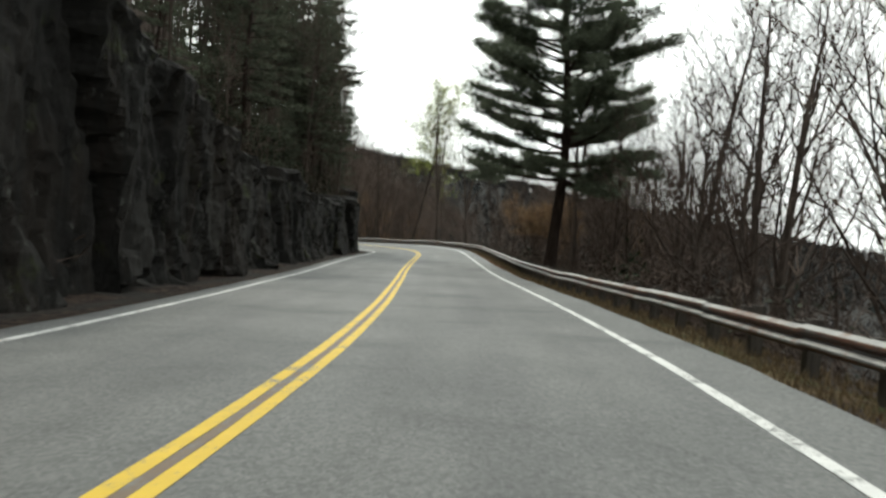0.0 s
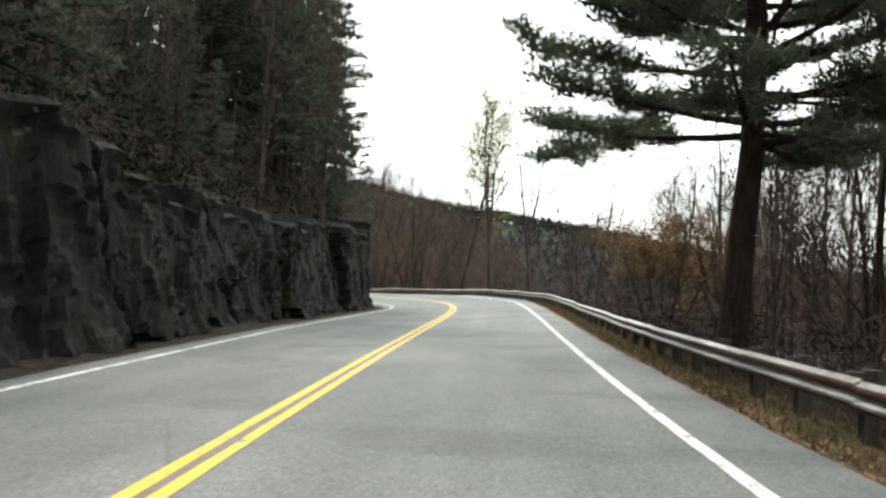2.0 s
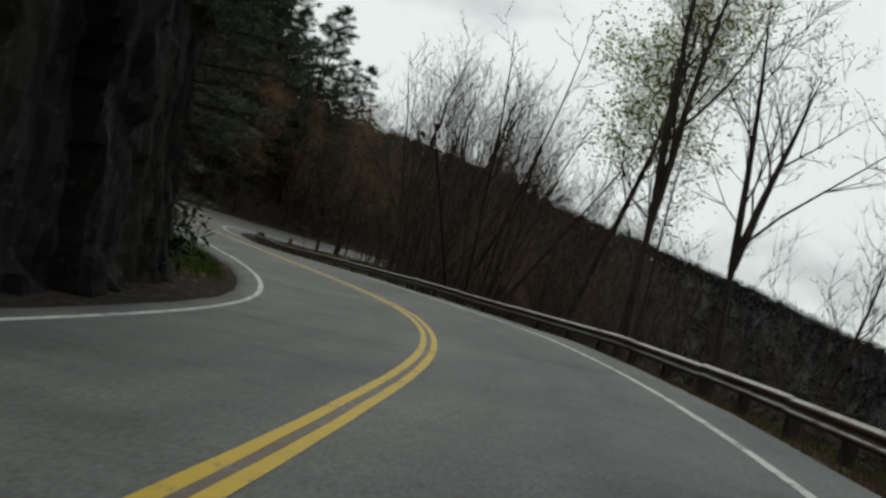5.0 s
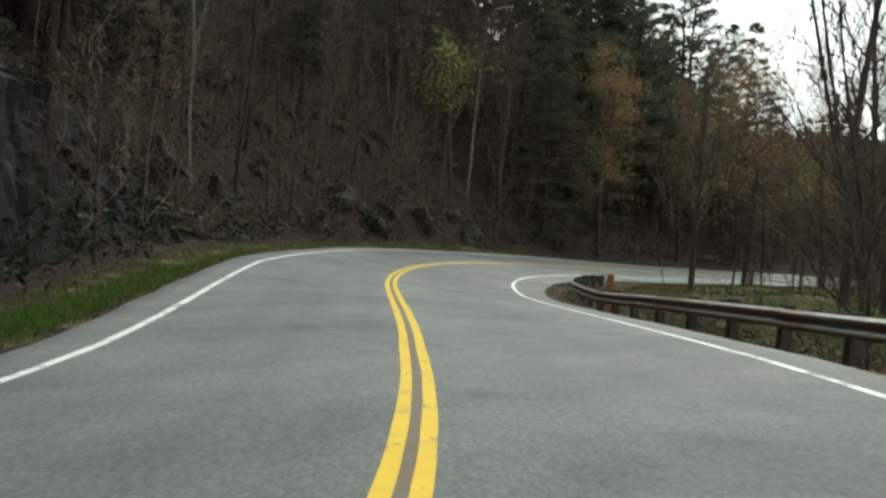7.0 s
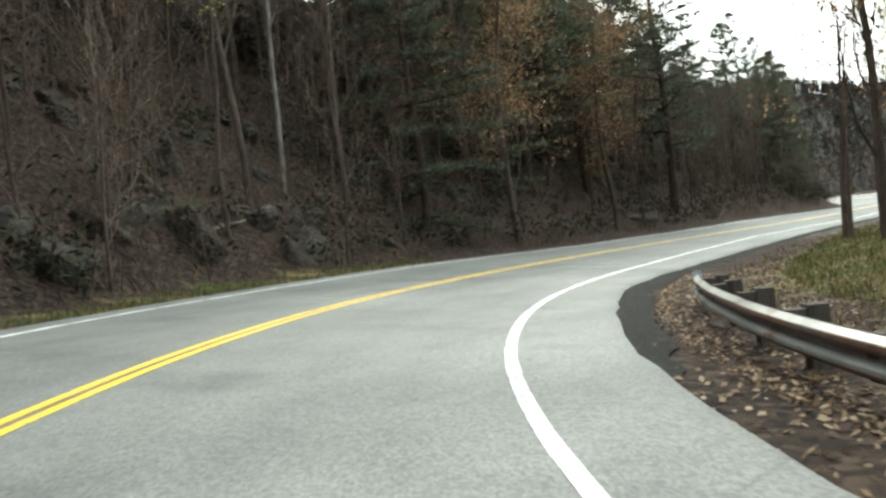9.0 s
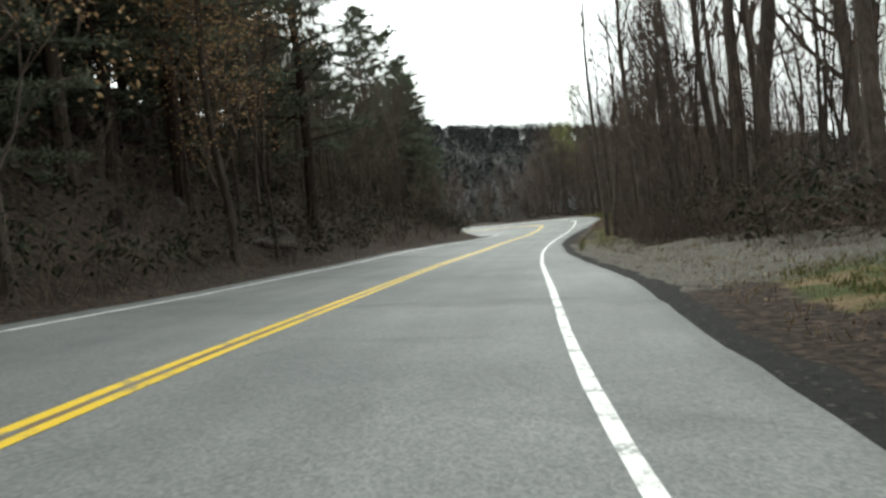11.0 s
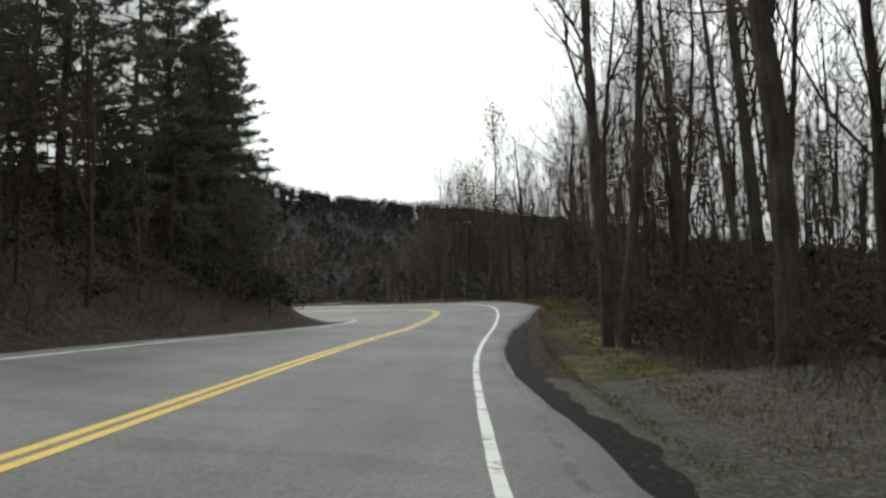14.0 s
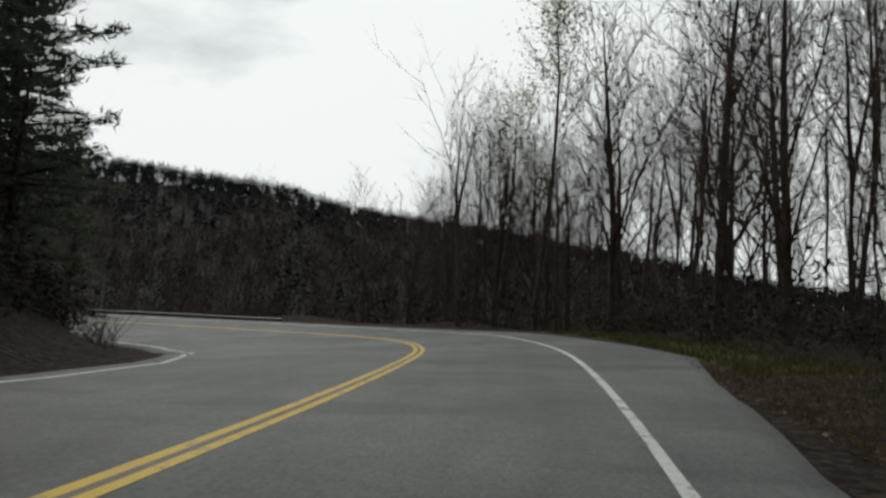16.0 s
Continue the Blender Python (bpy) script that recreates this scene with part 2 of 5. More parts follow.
def make_rock():
    k = Nodes("cut_rock", 0.85)
    big = k.noise(0.7, 8, 0.65, (1, 1, 0.35))
    fine = k.noise(5, 8, 0.75)
    col = k.ramp(big, (0.3, rgb(0.008, 0.0075, 0.007)), (0.5, rgb(0.021, 0.02, 0.0185)), (0.74, rgb(0.055, 0.052, 0.047)))
    col = k.mix(k.ramp(k.noise(0.55, 5, 0.7, (1, 1, 0.2)), (0.5, rgb(0, 0, 0)), (0.62, rgb(1, 1, 1))), col, rgb(0.024, 0.02, 0.017))
    lichen = k.ramp(k.noise(2.4, 6, 0.7), (0.60, rgb(0, 0, 0)), (0.68, rgb(1, 1, 1)))
    col = k.mix(k.math("MULTIPLY", lichen, 0.4), col, rgb(0.15, 0.155, 0.14))
    moss = k.ramp(k.noise(1.1, 6, 0.7), (0.60, rgb(0, 0, 0)), (0.70, rgb(1, 1, 1)))
    col = k.mix(k.math("MULTIPLY", moss, 0.6), col, rgb(0.045, 0.055, 0.018))
    k.bump(fine, 0.9, 0.12)
    return k.done(col)


def make_bark(name, dark, light, band=(1, 1, 0.18)):
    k = Nodes(name, 0.95)
    a = k.noise(9, 6, 0.7, band)
    b = k.noise(0.9, 4, 0.6)
    col = k.ramp(a, (0.3, dark), (0.7, light))
    col = k.mix(k.ramp(b, (0.45, rgb(0, 0, 0)), (0.7, rgb(1, 1, 1))), col, k.mix(1.0, col, rgb(1.5, 1.5, 1.45), "MULTIPLY"))
    tone = k.ramp(k.random(), (0.0, rgb(0.65, 0.62, 0.6)), (1.0, rgb(1.35, 1.35, 1.35)))
    col = k.mix(1.0, col, tone, "MULTIPLY")
    k.bump(a, 0.8, 0.03)
    return k.done(col)


def make_leaf(name, lo, mid, hi, through=0.35):
    k = Nodes(name, 0.75)
    col = k.ramp(k.island(), (0.0, lo), (0.5, mid), (1.0, hi))
    tone = k.ramp(k.random(), (0.0, rgb(0.75, 0.75, 0.75)), (1.0, rgb(1.25, 1.25, 1.25)))
    col = k.mix(1.0, col, tone, "MULTIPLY")
    k.done(col)
    t = k.n.new("ShaderNodeBsdfTranslucent")
    k.link(col, t.inputs["Color"])
    mx = k.n.new("ShaderNodeMixShader")
    mx.inputs["Fac"].default_value = through
    out = k.n["Material Output"]
    k.link(k.bsdf.outputs[0], mx.inputs[1])
    k.link(t.outputs[0], mx.inputs[2])
    k.link(mx.outputs[0], out.inputs["Surface"])
    return k.m


def make_steel(name, rust_from, steel_tone):
    k = Nodes(name, 0.45, 0.4)
    a = k.noise(3, 6, 0.7)
    col = k.ramp(a, (0.3, rgb(0.15 * steel_tone, 0.148 * steel_tone, 0.142 * steel_tone)), (0.7, rgb(0.32 * steel_tone, 0.318 * steel_tone, 0.305 * steel_tone)))
    rust = k.ramp(k.noise(0.6, 6, 0.75), (rust_from, rgb(0, 0, 0)), (rust_from + 0.1, rgb(1, 1, 1)))
    col = k.mix(rust, col, k.ramp(k.noise(12, 5), (0.3, rgb(0.06, 0.022, 0.012)), (0.7, rgb(0.17, 0.075, 0.04))))
    k.link(k.math("SUBTRACT", 0.6, k.math("MULTIPLY", rust, 0.5)), k.bsdf.inputs["Metallic"])
    k.bump(a, 0.15, 0.01)
    return k.done(col, k.ramp(a, (0.3, rgb(0.36, 0.36, 0.36)), (0.7, rgb(0.58, 0.58, 0.58))))


def make_post():
    k = Nodes("weathered_post", 0.9)
    a = k.noise(14, 6, 0.7, (1, 1, 0.12))
    k.bump(a, 0.7, 0.01)
    return k.done(k.ramp(a, (0.3, rgb(0.035, 0.03, 0.026)), (0.7, rgb(0.13, 0.115, 0.10))))


def make_dirt():
    k = Nodes("damp_dirt", 0.95)
    a = k.noise(7, 7, 0.8)
    v = k.split(k.voronoi(26, (1, 1, 1), "F1", "Color"))
    col = k.ramp(a, (0.3, rgb(0.011, 0.0105, 0.01)), (0.7, rgb(0.032, 0.03, 0.027)))
    col = k.mix(k.ramp(v[0], (0.975, rgb(0, 0, 0)), (0.985, rgb(1, 1, 1))), col, rgb(0.10, 0.09, 0.08))
    k.bump(a, 0.9, 0.05)
    return k.done(col)


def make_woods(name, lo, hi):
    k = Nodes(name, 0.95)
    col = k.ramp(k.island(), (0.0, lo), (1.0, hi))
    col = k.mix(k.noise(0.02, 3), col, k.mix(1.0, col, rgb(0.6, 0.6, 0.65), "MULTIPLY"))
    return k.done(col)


ASPHALT = make_asphalt()
OLD_PAINT = make_paint("old_brown_paint", rgb(0.15, 0.10, 0.06), 0.44)
YELLOW = make_paint("yellow_road_paint", rgb(0.74, 0.49, 0.012), 0.40)
WHITE = make_paint("white_road_paint", rgb(0.78, 0.78, 0.75), 0.43)
RUBBER = make_paint("tyre_rubber", rgb(0.055, 0.055, 0.056), 0.46)
GROUND = make_ground()
ROCK = make_rock()
LEDGE = make_ledge()
BARK = make_bark("grey_brown_bark", rgb(0.034, 0.0265, 0.0225), rgb(0.112, 0.091, 0.078))
PINE_BARK = make_bark("pine_bark", rgb(0.02, 0.015, 0.012), rgb(0.075, 0.055, 0.045))
PALE_BARK = make_bark("pale_bark", rgb(0.07, 0.065, 0.058), rgb(0.2, 0.19, 0.17))
TWIG = make_bark("twig_bark", rgb(0.064, 0.049, 0.041), rgb(0.172, 0.134, 0.114))
NEEDLE = make_leaf("pine_needles", rgb(0.05, 0.058, 0.042), rgb(0.1, 0.112, 0.078), rgb(0.165, 0.18, 0.13), 0.45)
WHITE_PINE = make_leaf("white_pine_needles", rgb(0.072, 0.084, 0.06), rgb(0.115, 0.132, 0.094), rgb(0.185, 0.205, 0.148), 0.5)
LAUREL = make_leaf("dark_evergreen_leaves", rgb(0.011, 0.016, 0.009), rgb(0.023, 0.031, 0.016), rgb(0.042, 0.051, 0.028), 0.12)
ORANGE = make_leaf("russet_leaves", rgb(0.13, 0.078, 0.042), rgb(0.28, 0.172, 0.088), rgb(0.42, 0.29, 0.165), 0.45)
SPRING = make_leaf("young_yellow_green_leaves", rgb(0.17, 0.21, 0.05), rgb(0.30, 0.34, 0.09), rgb(0.46, 0.48, 0.18), 0.7)
BUDS = make_leaf("olive_buds", rgb(0.06, 0.06, 0.03), rgb(0.12, 0.115, 0.055), rgb(0.2, 0.19, 0.09), 0.4)
BROWN = make_leaf("dry_brown_leaves", rgb(0.035, 0.02, 0.014), rgb(0.08, 0.048, 0.03), rgb(0.17, 0.11, 0.07), 0.3)
GRASS = make_leaf("grass_blades", rgb(0.035, 0.048, 0.012), rgb(0.08, 0.09, 0.028), rgb(0.18, 0.15, 0.07), 0.3)
FRESH = make_leaf("fresh_grass_blades", rgb(0.03, 0.055, 0.012), rgb(0.06, 0.105, 0.02), rgb(0.10, 0.14, 0.035), 0.35)
STRAW = make_leaf("dry_grass", rgb(0.07, 0.05, 0.03), rgb(0.14, 0.10, 0.055), rgb(0.25, 0.19, 0.11), 0.3)
TAN = make_leaf("tan_fallen_leaves", rgb(0.14, 0.09, 0.05), rgb(0.26, 0.18, 0.11), rgb(0.42, 0.32, 0.22), 0.2)
PINE_LITTER = make_leaf("fallen_pine_needles", rgb(0.10, 0.048, 0.028), rgb(0.17, 0.085, 0.048), rgb(0.27, 0.15, 0.085), 0.1)
STEEL = make_steel("galvanised_steel", 0.52, 1.0)
# more rust, and shade painted in as a darker steel colour
RUSTY_SHADED_STEEL = make_steel("rusting_shaded_steel", 0.38, 0.6)


def make_plate():
    k = Nodes("faded_blue_grey_paint", 0.55, 0.3)
    a = k.noise(8, 6, 0.7)
    return k.done(k.ramp(a, (0.35, rgb(0.2, 0.24, 0.29)), (0.65, rgb(0.42, 0.47, 0.52))))


def make_rusty():
    k = Nodes("red_brown_wood", 0.9)
    a = k.noise(12, 6, 0.7, (1, 1, 0.12))
    k.bump(a, 0.6, 0.008)
    return k.done(k.ramp(a, (0.3, rgb(0.2, 0.095, 0.045)), (0.7, rgb(0.4, 0.21, 0.1))))


PLATE = make_plate()
RUSTY = make_rusty()
POST = make_post()
DIRT = make_dirt()
WOODS = make_woods("far_bare_woods", rgb(0.034, 0.0335, 0.034), rgb(0.06, 0.056, 0.054))
# evergreen colour pushed bluer and paler to stand for distance haze
WOODS_GREEN_HAZY = make_woods("far_pine_woods", rgb(0.028, 0.037, 0.036), rgb(0.058, 0.07, 0.062))


# ---- mesh helpers ----
class Build:
    """Collects vertices and faces for one mesh."""

    def __init__(self):
        self.v, self.f = [], []

    def add(self, verts, faces):
        o = len(self.v)
        self.v.extend(verts)
        self.f.extend([tuple(i + o for i in f) for f in faces])

    def tube(self, pts, radii, sides=5, cap=True):
        o = len(self.v)
        up = Vector((0.31, 0.17, 0.93))
        for i, c in enumerate(pts):
            a, b = pts[max(0, i - 1)], pts[min(len(pts) - 1, i + 1)]
            d = (b - a).normalized()
            u = d.cross(up if abs(d.dot(up)) < 0.95 else Vector((1, 0, 0))).normalized()
            w = d.cross(u)
            for j in range(sides):
                t = 2 * math.pi * j / sides
                self.v.append(tuple(c + (u * math.cos(t) + w * math.sin(t)) * radii[i]))
        for i in range(len(pts) - 1):
            for j in range(sides):
                k = (j + 1) % sides
                self.f.append((o + i * sides + j, o + i * sides + k, o + (i + 1) * sides + k, o + (i + 1) * sides + j))
        if cap:
            self.f.append(tuple(o + (len(pts) - 1) * sides + j for j in range(sides)))

    def box(self, lo, hi, m=None):
        x0, y0, z0 = lo
        x1, y1, z1 = hi
        vs = [Vector(q) for q in ((x0, y0, z0), (x1, y0, z0), (x1, y1, z0), (x0, y1, z0), (x0, y0, z1), (x1, y0, z1), (x1, y1, z1), (x0, y1, z1))]
        if m is not None:
            vs = [m @ q for q in vs]
        self.add([tuple(q) for q in vs], [(0, 3, 2, 1), (4, 5, 6, 7), (0, 1, 5, 4), (1, 2, 6, 5), (2, 3, 7, 6), (3, 0, 4, 7)])

    def mesh(self, name, mat, smooth=False):
        me = bpy.data.meshes.new(name)
        me.from_pydata(self.v, [], self.f)
        me.materials.append(mat)
        if smooth:
            me.polygons.foreach_set("use_smooth", [True] * len(me.polygons))
        return me


def part(name, b, mat, parent=None, label="", smooth=False):
    ob = new(name, b.mesh(name, mat, smooth) if isinstance(b, Build) else b)
    if parent is not None:
        ob.parent = parent
    if label:
        tagged(ob, label)
    return ob


# ---- the road's line: curvature, rise and cross fall along its length ----
STEP = 0.53
AHEAD = 100.0
BACK = 70.0
_n0 = int(BACK / STEP)
_sk = S_FIRST + BEND_STEP * np.arange(len(BEND))
_sz = S_FIRST + RISE_STEP * np.arange(len(RISE))
S = np.arange(-_n0, int((_sk[-1] + AHEAD) / STEP)) * STEP
_bend = np.interp(S, np.r_[-BACK, -40, _sk, _sk[-1] + 12, _sk[-1] + 14], np.r_[0, 0, BEND, BEND[-1], 0])
TURN = np.r_[0, np.cumsum((_bend[1:] + _bend[:-1]) / 2 * STEP)]
TURN -= TURN[_n0]
_tm = (TURN[1:] + TURN[:-1]) / 2
RX = np.r_[0, np.cumsum(-np.sin(_tm) * STEP)]
RY = np.r_[0, np.cumsum(np.cos(_tm) * STEP)]
RX -= RX[_n0]
RY -= RY[_n0]
_z = np.interp(S, np.r_[-BACK, _sz, _sz[-1] + AHEAD], np.r_[RISE[0] - 1.6, RISE, RISE[-1] + 2.0])
_ker = np.hanning(29)[1:-1]
RZ = np.convolve(np.pad(_z, 13, mode="reflect", reflect_type="odd"), _ker / _ker.sum(), "valid")
RZ -= RZ[_n0]
RB = np.interp(S, _sz, BANK)


def along(s, off, h=0.0):
    """The world place at s metres along the road, off metres right of its middle, h above its surface."""
    t = np.interp(s, S, TURN)
    return Vector((float(np.interp(s, S, RX) + off * np.cos(t)), float(np.interp(s, S, RY) + off * np.sin(t)),
                   float(np.interp(s, S, RZ) - off * np.interp(s, S, RB) + h)))


def station(x, y):
    """For arrays of places: metres along the road, metres to its right."""
    x, y = np.atleast_1d(np.asarray(x, float)), np.atleast_1d(np.asarray(y, float))
    s_o, o_o = np.empty(len(x)), np.empty(len(x))
    for a in range(0, len(x), 4000):
        xa, ya = x[a:a + 4000, None], y[a:a + 4000, None]
        j = ((xa - RX[None, ::2]) ** 2 + (ya - RY[None, ::2]) ** 2).argmin(1) * 2
        dx, dy = xa[:, 0] - RX[j], ya[:, 0] - RY[j]
        s_o[a:a + 4000] = S[j] - dx * np.sin(TURN[j]) + dy * np.cos(TURN[j])
        o = dx * np.cos(TURN[j]) + dy * np.sin(TURN[j])
        o_o[a:a + 4000] = np.sign(o) * np.maximum(np.abs(o), 0.0)
        far = np.hypot(dx, dy)
        o_o[a:a + 4000] = np.where(far > np.abs(o) + 1.0, np.sign(o + 1e-9) * far, o)
    return s_o, o_o


def wobble(x, y, scale, seed=0.0):
    """Smooth made noise from summed waves, about -1 to 1."""
    x, y = np.asarray(x) / scale, np.asarray(y) / scale
    return (np.sin(x * 1.9 + 1.3 * np.sin(y * 1.1 + seed) + seed) + np.sin(y * 2.3 + 1.7 * np.sin(x * 0.9 + 2 * seed)) + 0.7 * np.sin(x * 3.7 + y * 2.9 + seed * 3)) / 2.7


ROCK_AT = ([-80, 78, 88, 100, 126, 142, 228, 233, 238, 246, 258, 268, 290, 400], [4.7, 4.8, 5.6, 7.2, 7.4, 6.2, 5.5, 5.6, 6.0, 8.3, 10.0, 10.0, 8.4, 6.0])
ROCK_TOP = ([-80, -20, 12, 19, 24, 29, 36, 46, 60, 70, 82, 96, 112, 122, 130, 400], [7.0, 7.0, 6.6, 5.6, 4.7, 4.0, 3.6, 3.4, 3.6, 4.2, 5.8, 5.6, 4.2, 2.4, 0.0, 0.0])
LEFT_SLOPE = ([-80, 60, 85, 120, 144, 169, 210, 250, 268, 290, 400], [0.85, 0.85, 0.8, 0.85, 0.9, 0.85, 0.58, 0.5, 0.25, 0.1, 0.1])


def far_height(x, y):
    ridge = np.interp(x, [-450, -245, -205, -168, -126, -69, -21, 29, 62, 200, 400], [112, 105, 99, 94, 86, 79, 72, 65, 58, 40, 30])
    north = ridge * np.exp(-((y - 700) / np.where(y < 700, 210.0, 500.0)) ** 2)
    west = 75 / (1 + np.exp((x + 150) / 38)) * (1 / (1 + np.exp((y - 430) / 60)))
    east = 70 / (1 + np.exp(-(x - 900) / 160))
    return -22 + north + west + east + 2.2 * wobble(x, y, 55, 1.0)


def ground_height(x, y):
    x, y = np.atleast_1d(np.asarray(x, float)), np.atleast_1d(np.asarray(y, float))
    s, o = station(x, y)
    a = np.abs(o)
    base = np.interp(s, S, RZ) - np.clip(o, -9.5, 6) * np.interp(s, S, RB)
    at, top, k = (np.interp(s, *q) for q in (ROCK_AT, ROCK_TOP, LEFT_SLOPE))
    rise = np.clip((a - at - np.where(top > 0.3, 1.7, 0.25)) / 0.9, 0, 1) * (top - np.where(top > 0.3, 0.35, 0))
    up = np.maximum(a - at - np.where(top > 0.3, 2.2, 0.6), 0)
    left = np.where(a < at, -0.07, 0) + rise + k * np.where(up < 42, up, 42 + (up - 42) * 0.35) + 0.02
    left = left + np.clip(up / 6, 0, 1) * 0.45 * wobble(x, y, 3.1)
    drop = np.interp(a, [0, 4.4, 5.2, 6.6, 9, 20, 45, 100], [-0.12, -0.09, -0.24, -0.45, -1.4, -6, -17, -26])
    level = np.interp(a, [0, 4.4, 6, 12, 18, 30, 60, 100], [-0.12, -0.07, -0.05, 0.35, 0.2, -3, -14, -24])
    gravel = np.interp(a, [0, 4.4, 6, 10, 14, 25, 45, 100], [-0.12, -0.07, -0.09, 0.12, 0.15, -2.0, -9, -24])
    w1 = np.clip((s - 114) / 14, 0, 1)
    w2 = np.clip((s - 156) / 14, 0, 1)
    right = (drop * (1 - w1) + level * w1) * (1 - w2) + gravel * w2
    right = right + np.clip((a - 7) / 6, 0, 1) * 0.35 * wobble(x, y, 3.7, 2.0)
    near = base + np.where(o < 0, left, right) + np.clip((a - 4.6) / 1.0, 0, 1) * 0.016 * wobble(x, y, 0.55, 4.0)
    w = np.clip((a - 55) / 60, 0, 1)
    w = w * w * (3 - 2 * w)
    return near * (1 - w) + far_height(x, y) * w


def on_ground(x, y):
    return float(ground_height([x], [y])[0])


# ---- ground: one sheet from the verge to the horizon ----
def spread(lo, hi, step, reach):
    mid = list(np.arange(lo, hi, step))
    out, d = [], step
    while (out[-1] if out else hi) < reach:
        d *= 1.22
        out.append((out[-1] if out else hi) + d)
    back, d = [], step
    while (back[-1] if back else lo) > -reach:
        d *= 1.22
        back.append((back[-1] if back else lo) - d)
    return np.array(back[::-1] + mid + out)


def build_ground():
    xs, ys = spread(-100, 42, 1.0, 3200), spread(-14, 268, 1.0, 3200)
    gx, gy = np.meshgrid(xs, ys)
    x, y = gx.ravel(), gy.ravel()
    z = ground_height(x, y)
    nx, ny = len(xs), len(ys)
    i = (np.arange(ny - 1)[:, None] * nx + np.arange(nx - 1)[None, :]).ravel()
    faces = np.stack([i, i + 1, i + nx + 1, i + nx], 1)
    me = bpy.data.meshes.new("ground")
    me.from_pydata(np.stack([x, y, z], 1).tolist(), [], faces.tolist())
    me.polygons.foreach_set("use_smooth", [True] * len(me.polygons))
    s, o = station(x, y)
    a = np.abs(o)
    right = o > 0
    grass = np.zeros(len(x))
    # verge grass by the rail, the green bank inside the bend, the strip under the rocks
    grass = np.where(right & (a > 4.3) & (a < 6.4) & (s < 118), 0.55, grass)
    grass = np.where(right & (s > 118) & (s < 166) & (a > 7.0 + 3.0 * np.clip((138 - s) / 14, 0, 1)) & (a < 26), 0.75, grass)
    grass = np.where(~right & (s > 92) & (s < 154) & (a > 4.5) & (a < 6.4), 0.6, grass)
    grass = np.where(right & (s > 201) & (s < 229) & (a > 5.6) & (a < 8.2), 0.55, grass)
    grass = np.where(right & (s > 239) & (s < 256) & (a > 6.4) & (a < 8.6), 0.8, grass)
    gravel = np.where(right & (s > 160) & (s < 207) & (a > 4.4) & (a < 15), np.clip((s - 160) / 6, 0, 1) * np.clip((210 - s) / 8, 0, 1), 0.0)
    dirt = np.zeros(len(x))
    at = np.interp(s, *ROCK_AT)
    dirt = np.where(~right & (a > 4.0) & (a < at + 0.4) & (s < 84), 0.6, dirt)
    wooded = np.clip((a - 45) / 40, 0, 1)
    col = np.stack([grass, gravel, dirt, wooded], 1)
    attr = me.color_attributes.new("cover", "FLOAT_COLOR", "POINT")
    attr.data.foreach_set("color", col.ravel())
    me.materials.append(GROUND)
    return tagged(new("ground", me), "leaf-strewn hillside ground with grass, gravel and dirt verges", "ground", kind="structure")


build_ground()

# ---- road ----
MIDDLE = lambda s: np.interp(s, _sz, CENTRE)
LINE_L = lambda s: -np.maximum(np.interp(s, _sz, LEFT), np.interp(s, [226, 233, 236, 238, 246, 258, 268, 290, 320], [0, 4.0, 4.3, 4.5, 6.6, 8.0, 7.8, 5.0, 0]))
LINE_R = lambda s: WIDTH_RIGHT + 0.0 * s
EDGE_L = lambda s: LINE_L(s) - np.interp(s, [-80, 90, 110, 300, 400], [0.5, 0.5, 0.75, 0.5, 0.5])
EDGE_R = lambda s: np.interp(s, [-80, 90, 107, 123, 131, 138, 143, 156, 166, 175, 187, 197, 206, 215, 225, 232, 236, 241, 255, 266, 400], [4.35, 4.35, 4.2, 4.4, 4.7, 4.7, 4.5, 4.9, 5.1, 4.9, 4.65, 4.55, 4.2, 4.15, 4.3, 5.0, 5.3, 6.1, 4.9, 4.5, 4.4])


def ribbon(name, lo, hi, mat, lift, s0=-66.0, s1=360.0, cols=2, skirt=0.0, ds=1.0, ragged=0.0):
    ss = np.arange(s0, s1 + 1e-6, ds)
    verts, lane, faces = [], [], []
    n = cols + (2 if skirt else 0)
    for s in ss:
        a, b = (q(s) if callable(q) else q for q in (lo, hi))
        if ragged:
            a += ragged * (math.sin(s * 1.7) + math.sin(s * 4.1 + 1) + math.sin(s * 0.6)) / 3
            b += ragged * (math.sin(s * 1.3 + 2) + math.sin(s * 3.7) + math.sin(s * 0.7 + 1)) / 3
        row = [(o, lift) for o in np.linspace(a, b, cols)]
        if skirt:
            row = [(a - 0.12, lift - skirt)] + row + [(b + 0.12, lift - skirt)]
        for o, h in row:
            verts.append(tuple(along(s, o, h)))
            r = abs(o) / WIDTH_RIGHT
            track = max(math.exp(-((r - 0.26) / 0.09) ** 2), math.exp(-((r - 0.74) / 0.09) ** 2))
            lane.append((track, math.exp(-((r - 0.5) / 0.08) ** 2) * 0.6, 0, 1))
    for i in range(len(ss) - 1):
        for j in range(n - 1):
            q = i * n + j
            faces.append((q, q + 1, q + n + 1, q + n))
    me = bpy.data.meshes.new(name)
    me.from_pydata(verts, [], faces)
    me.polygons.foreach_set("use_smooth", [True] * len(me.polygons))
    attr = me.color_attributes.new("lane", "FLOAT_COLOR", "POINT")
    attr.data.foreach_set("color", np.array(lane).ravel())
    me.materials.append(mat)
    return new(name, me)


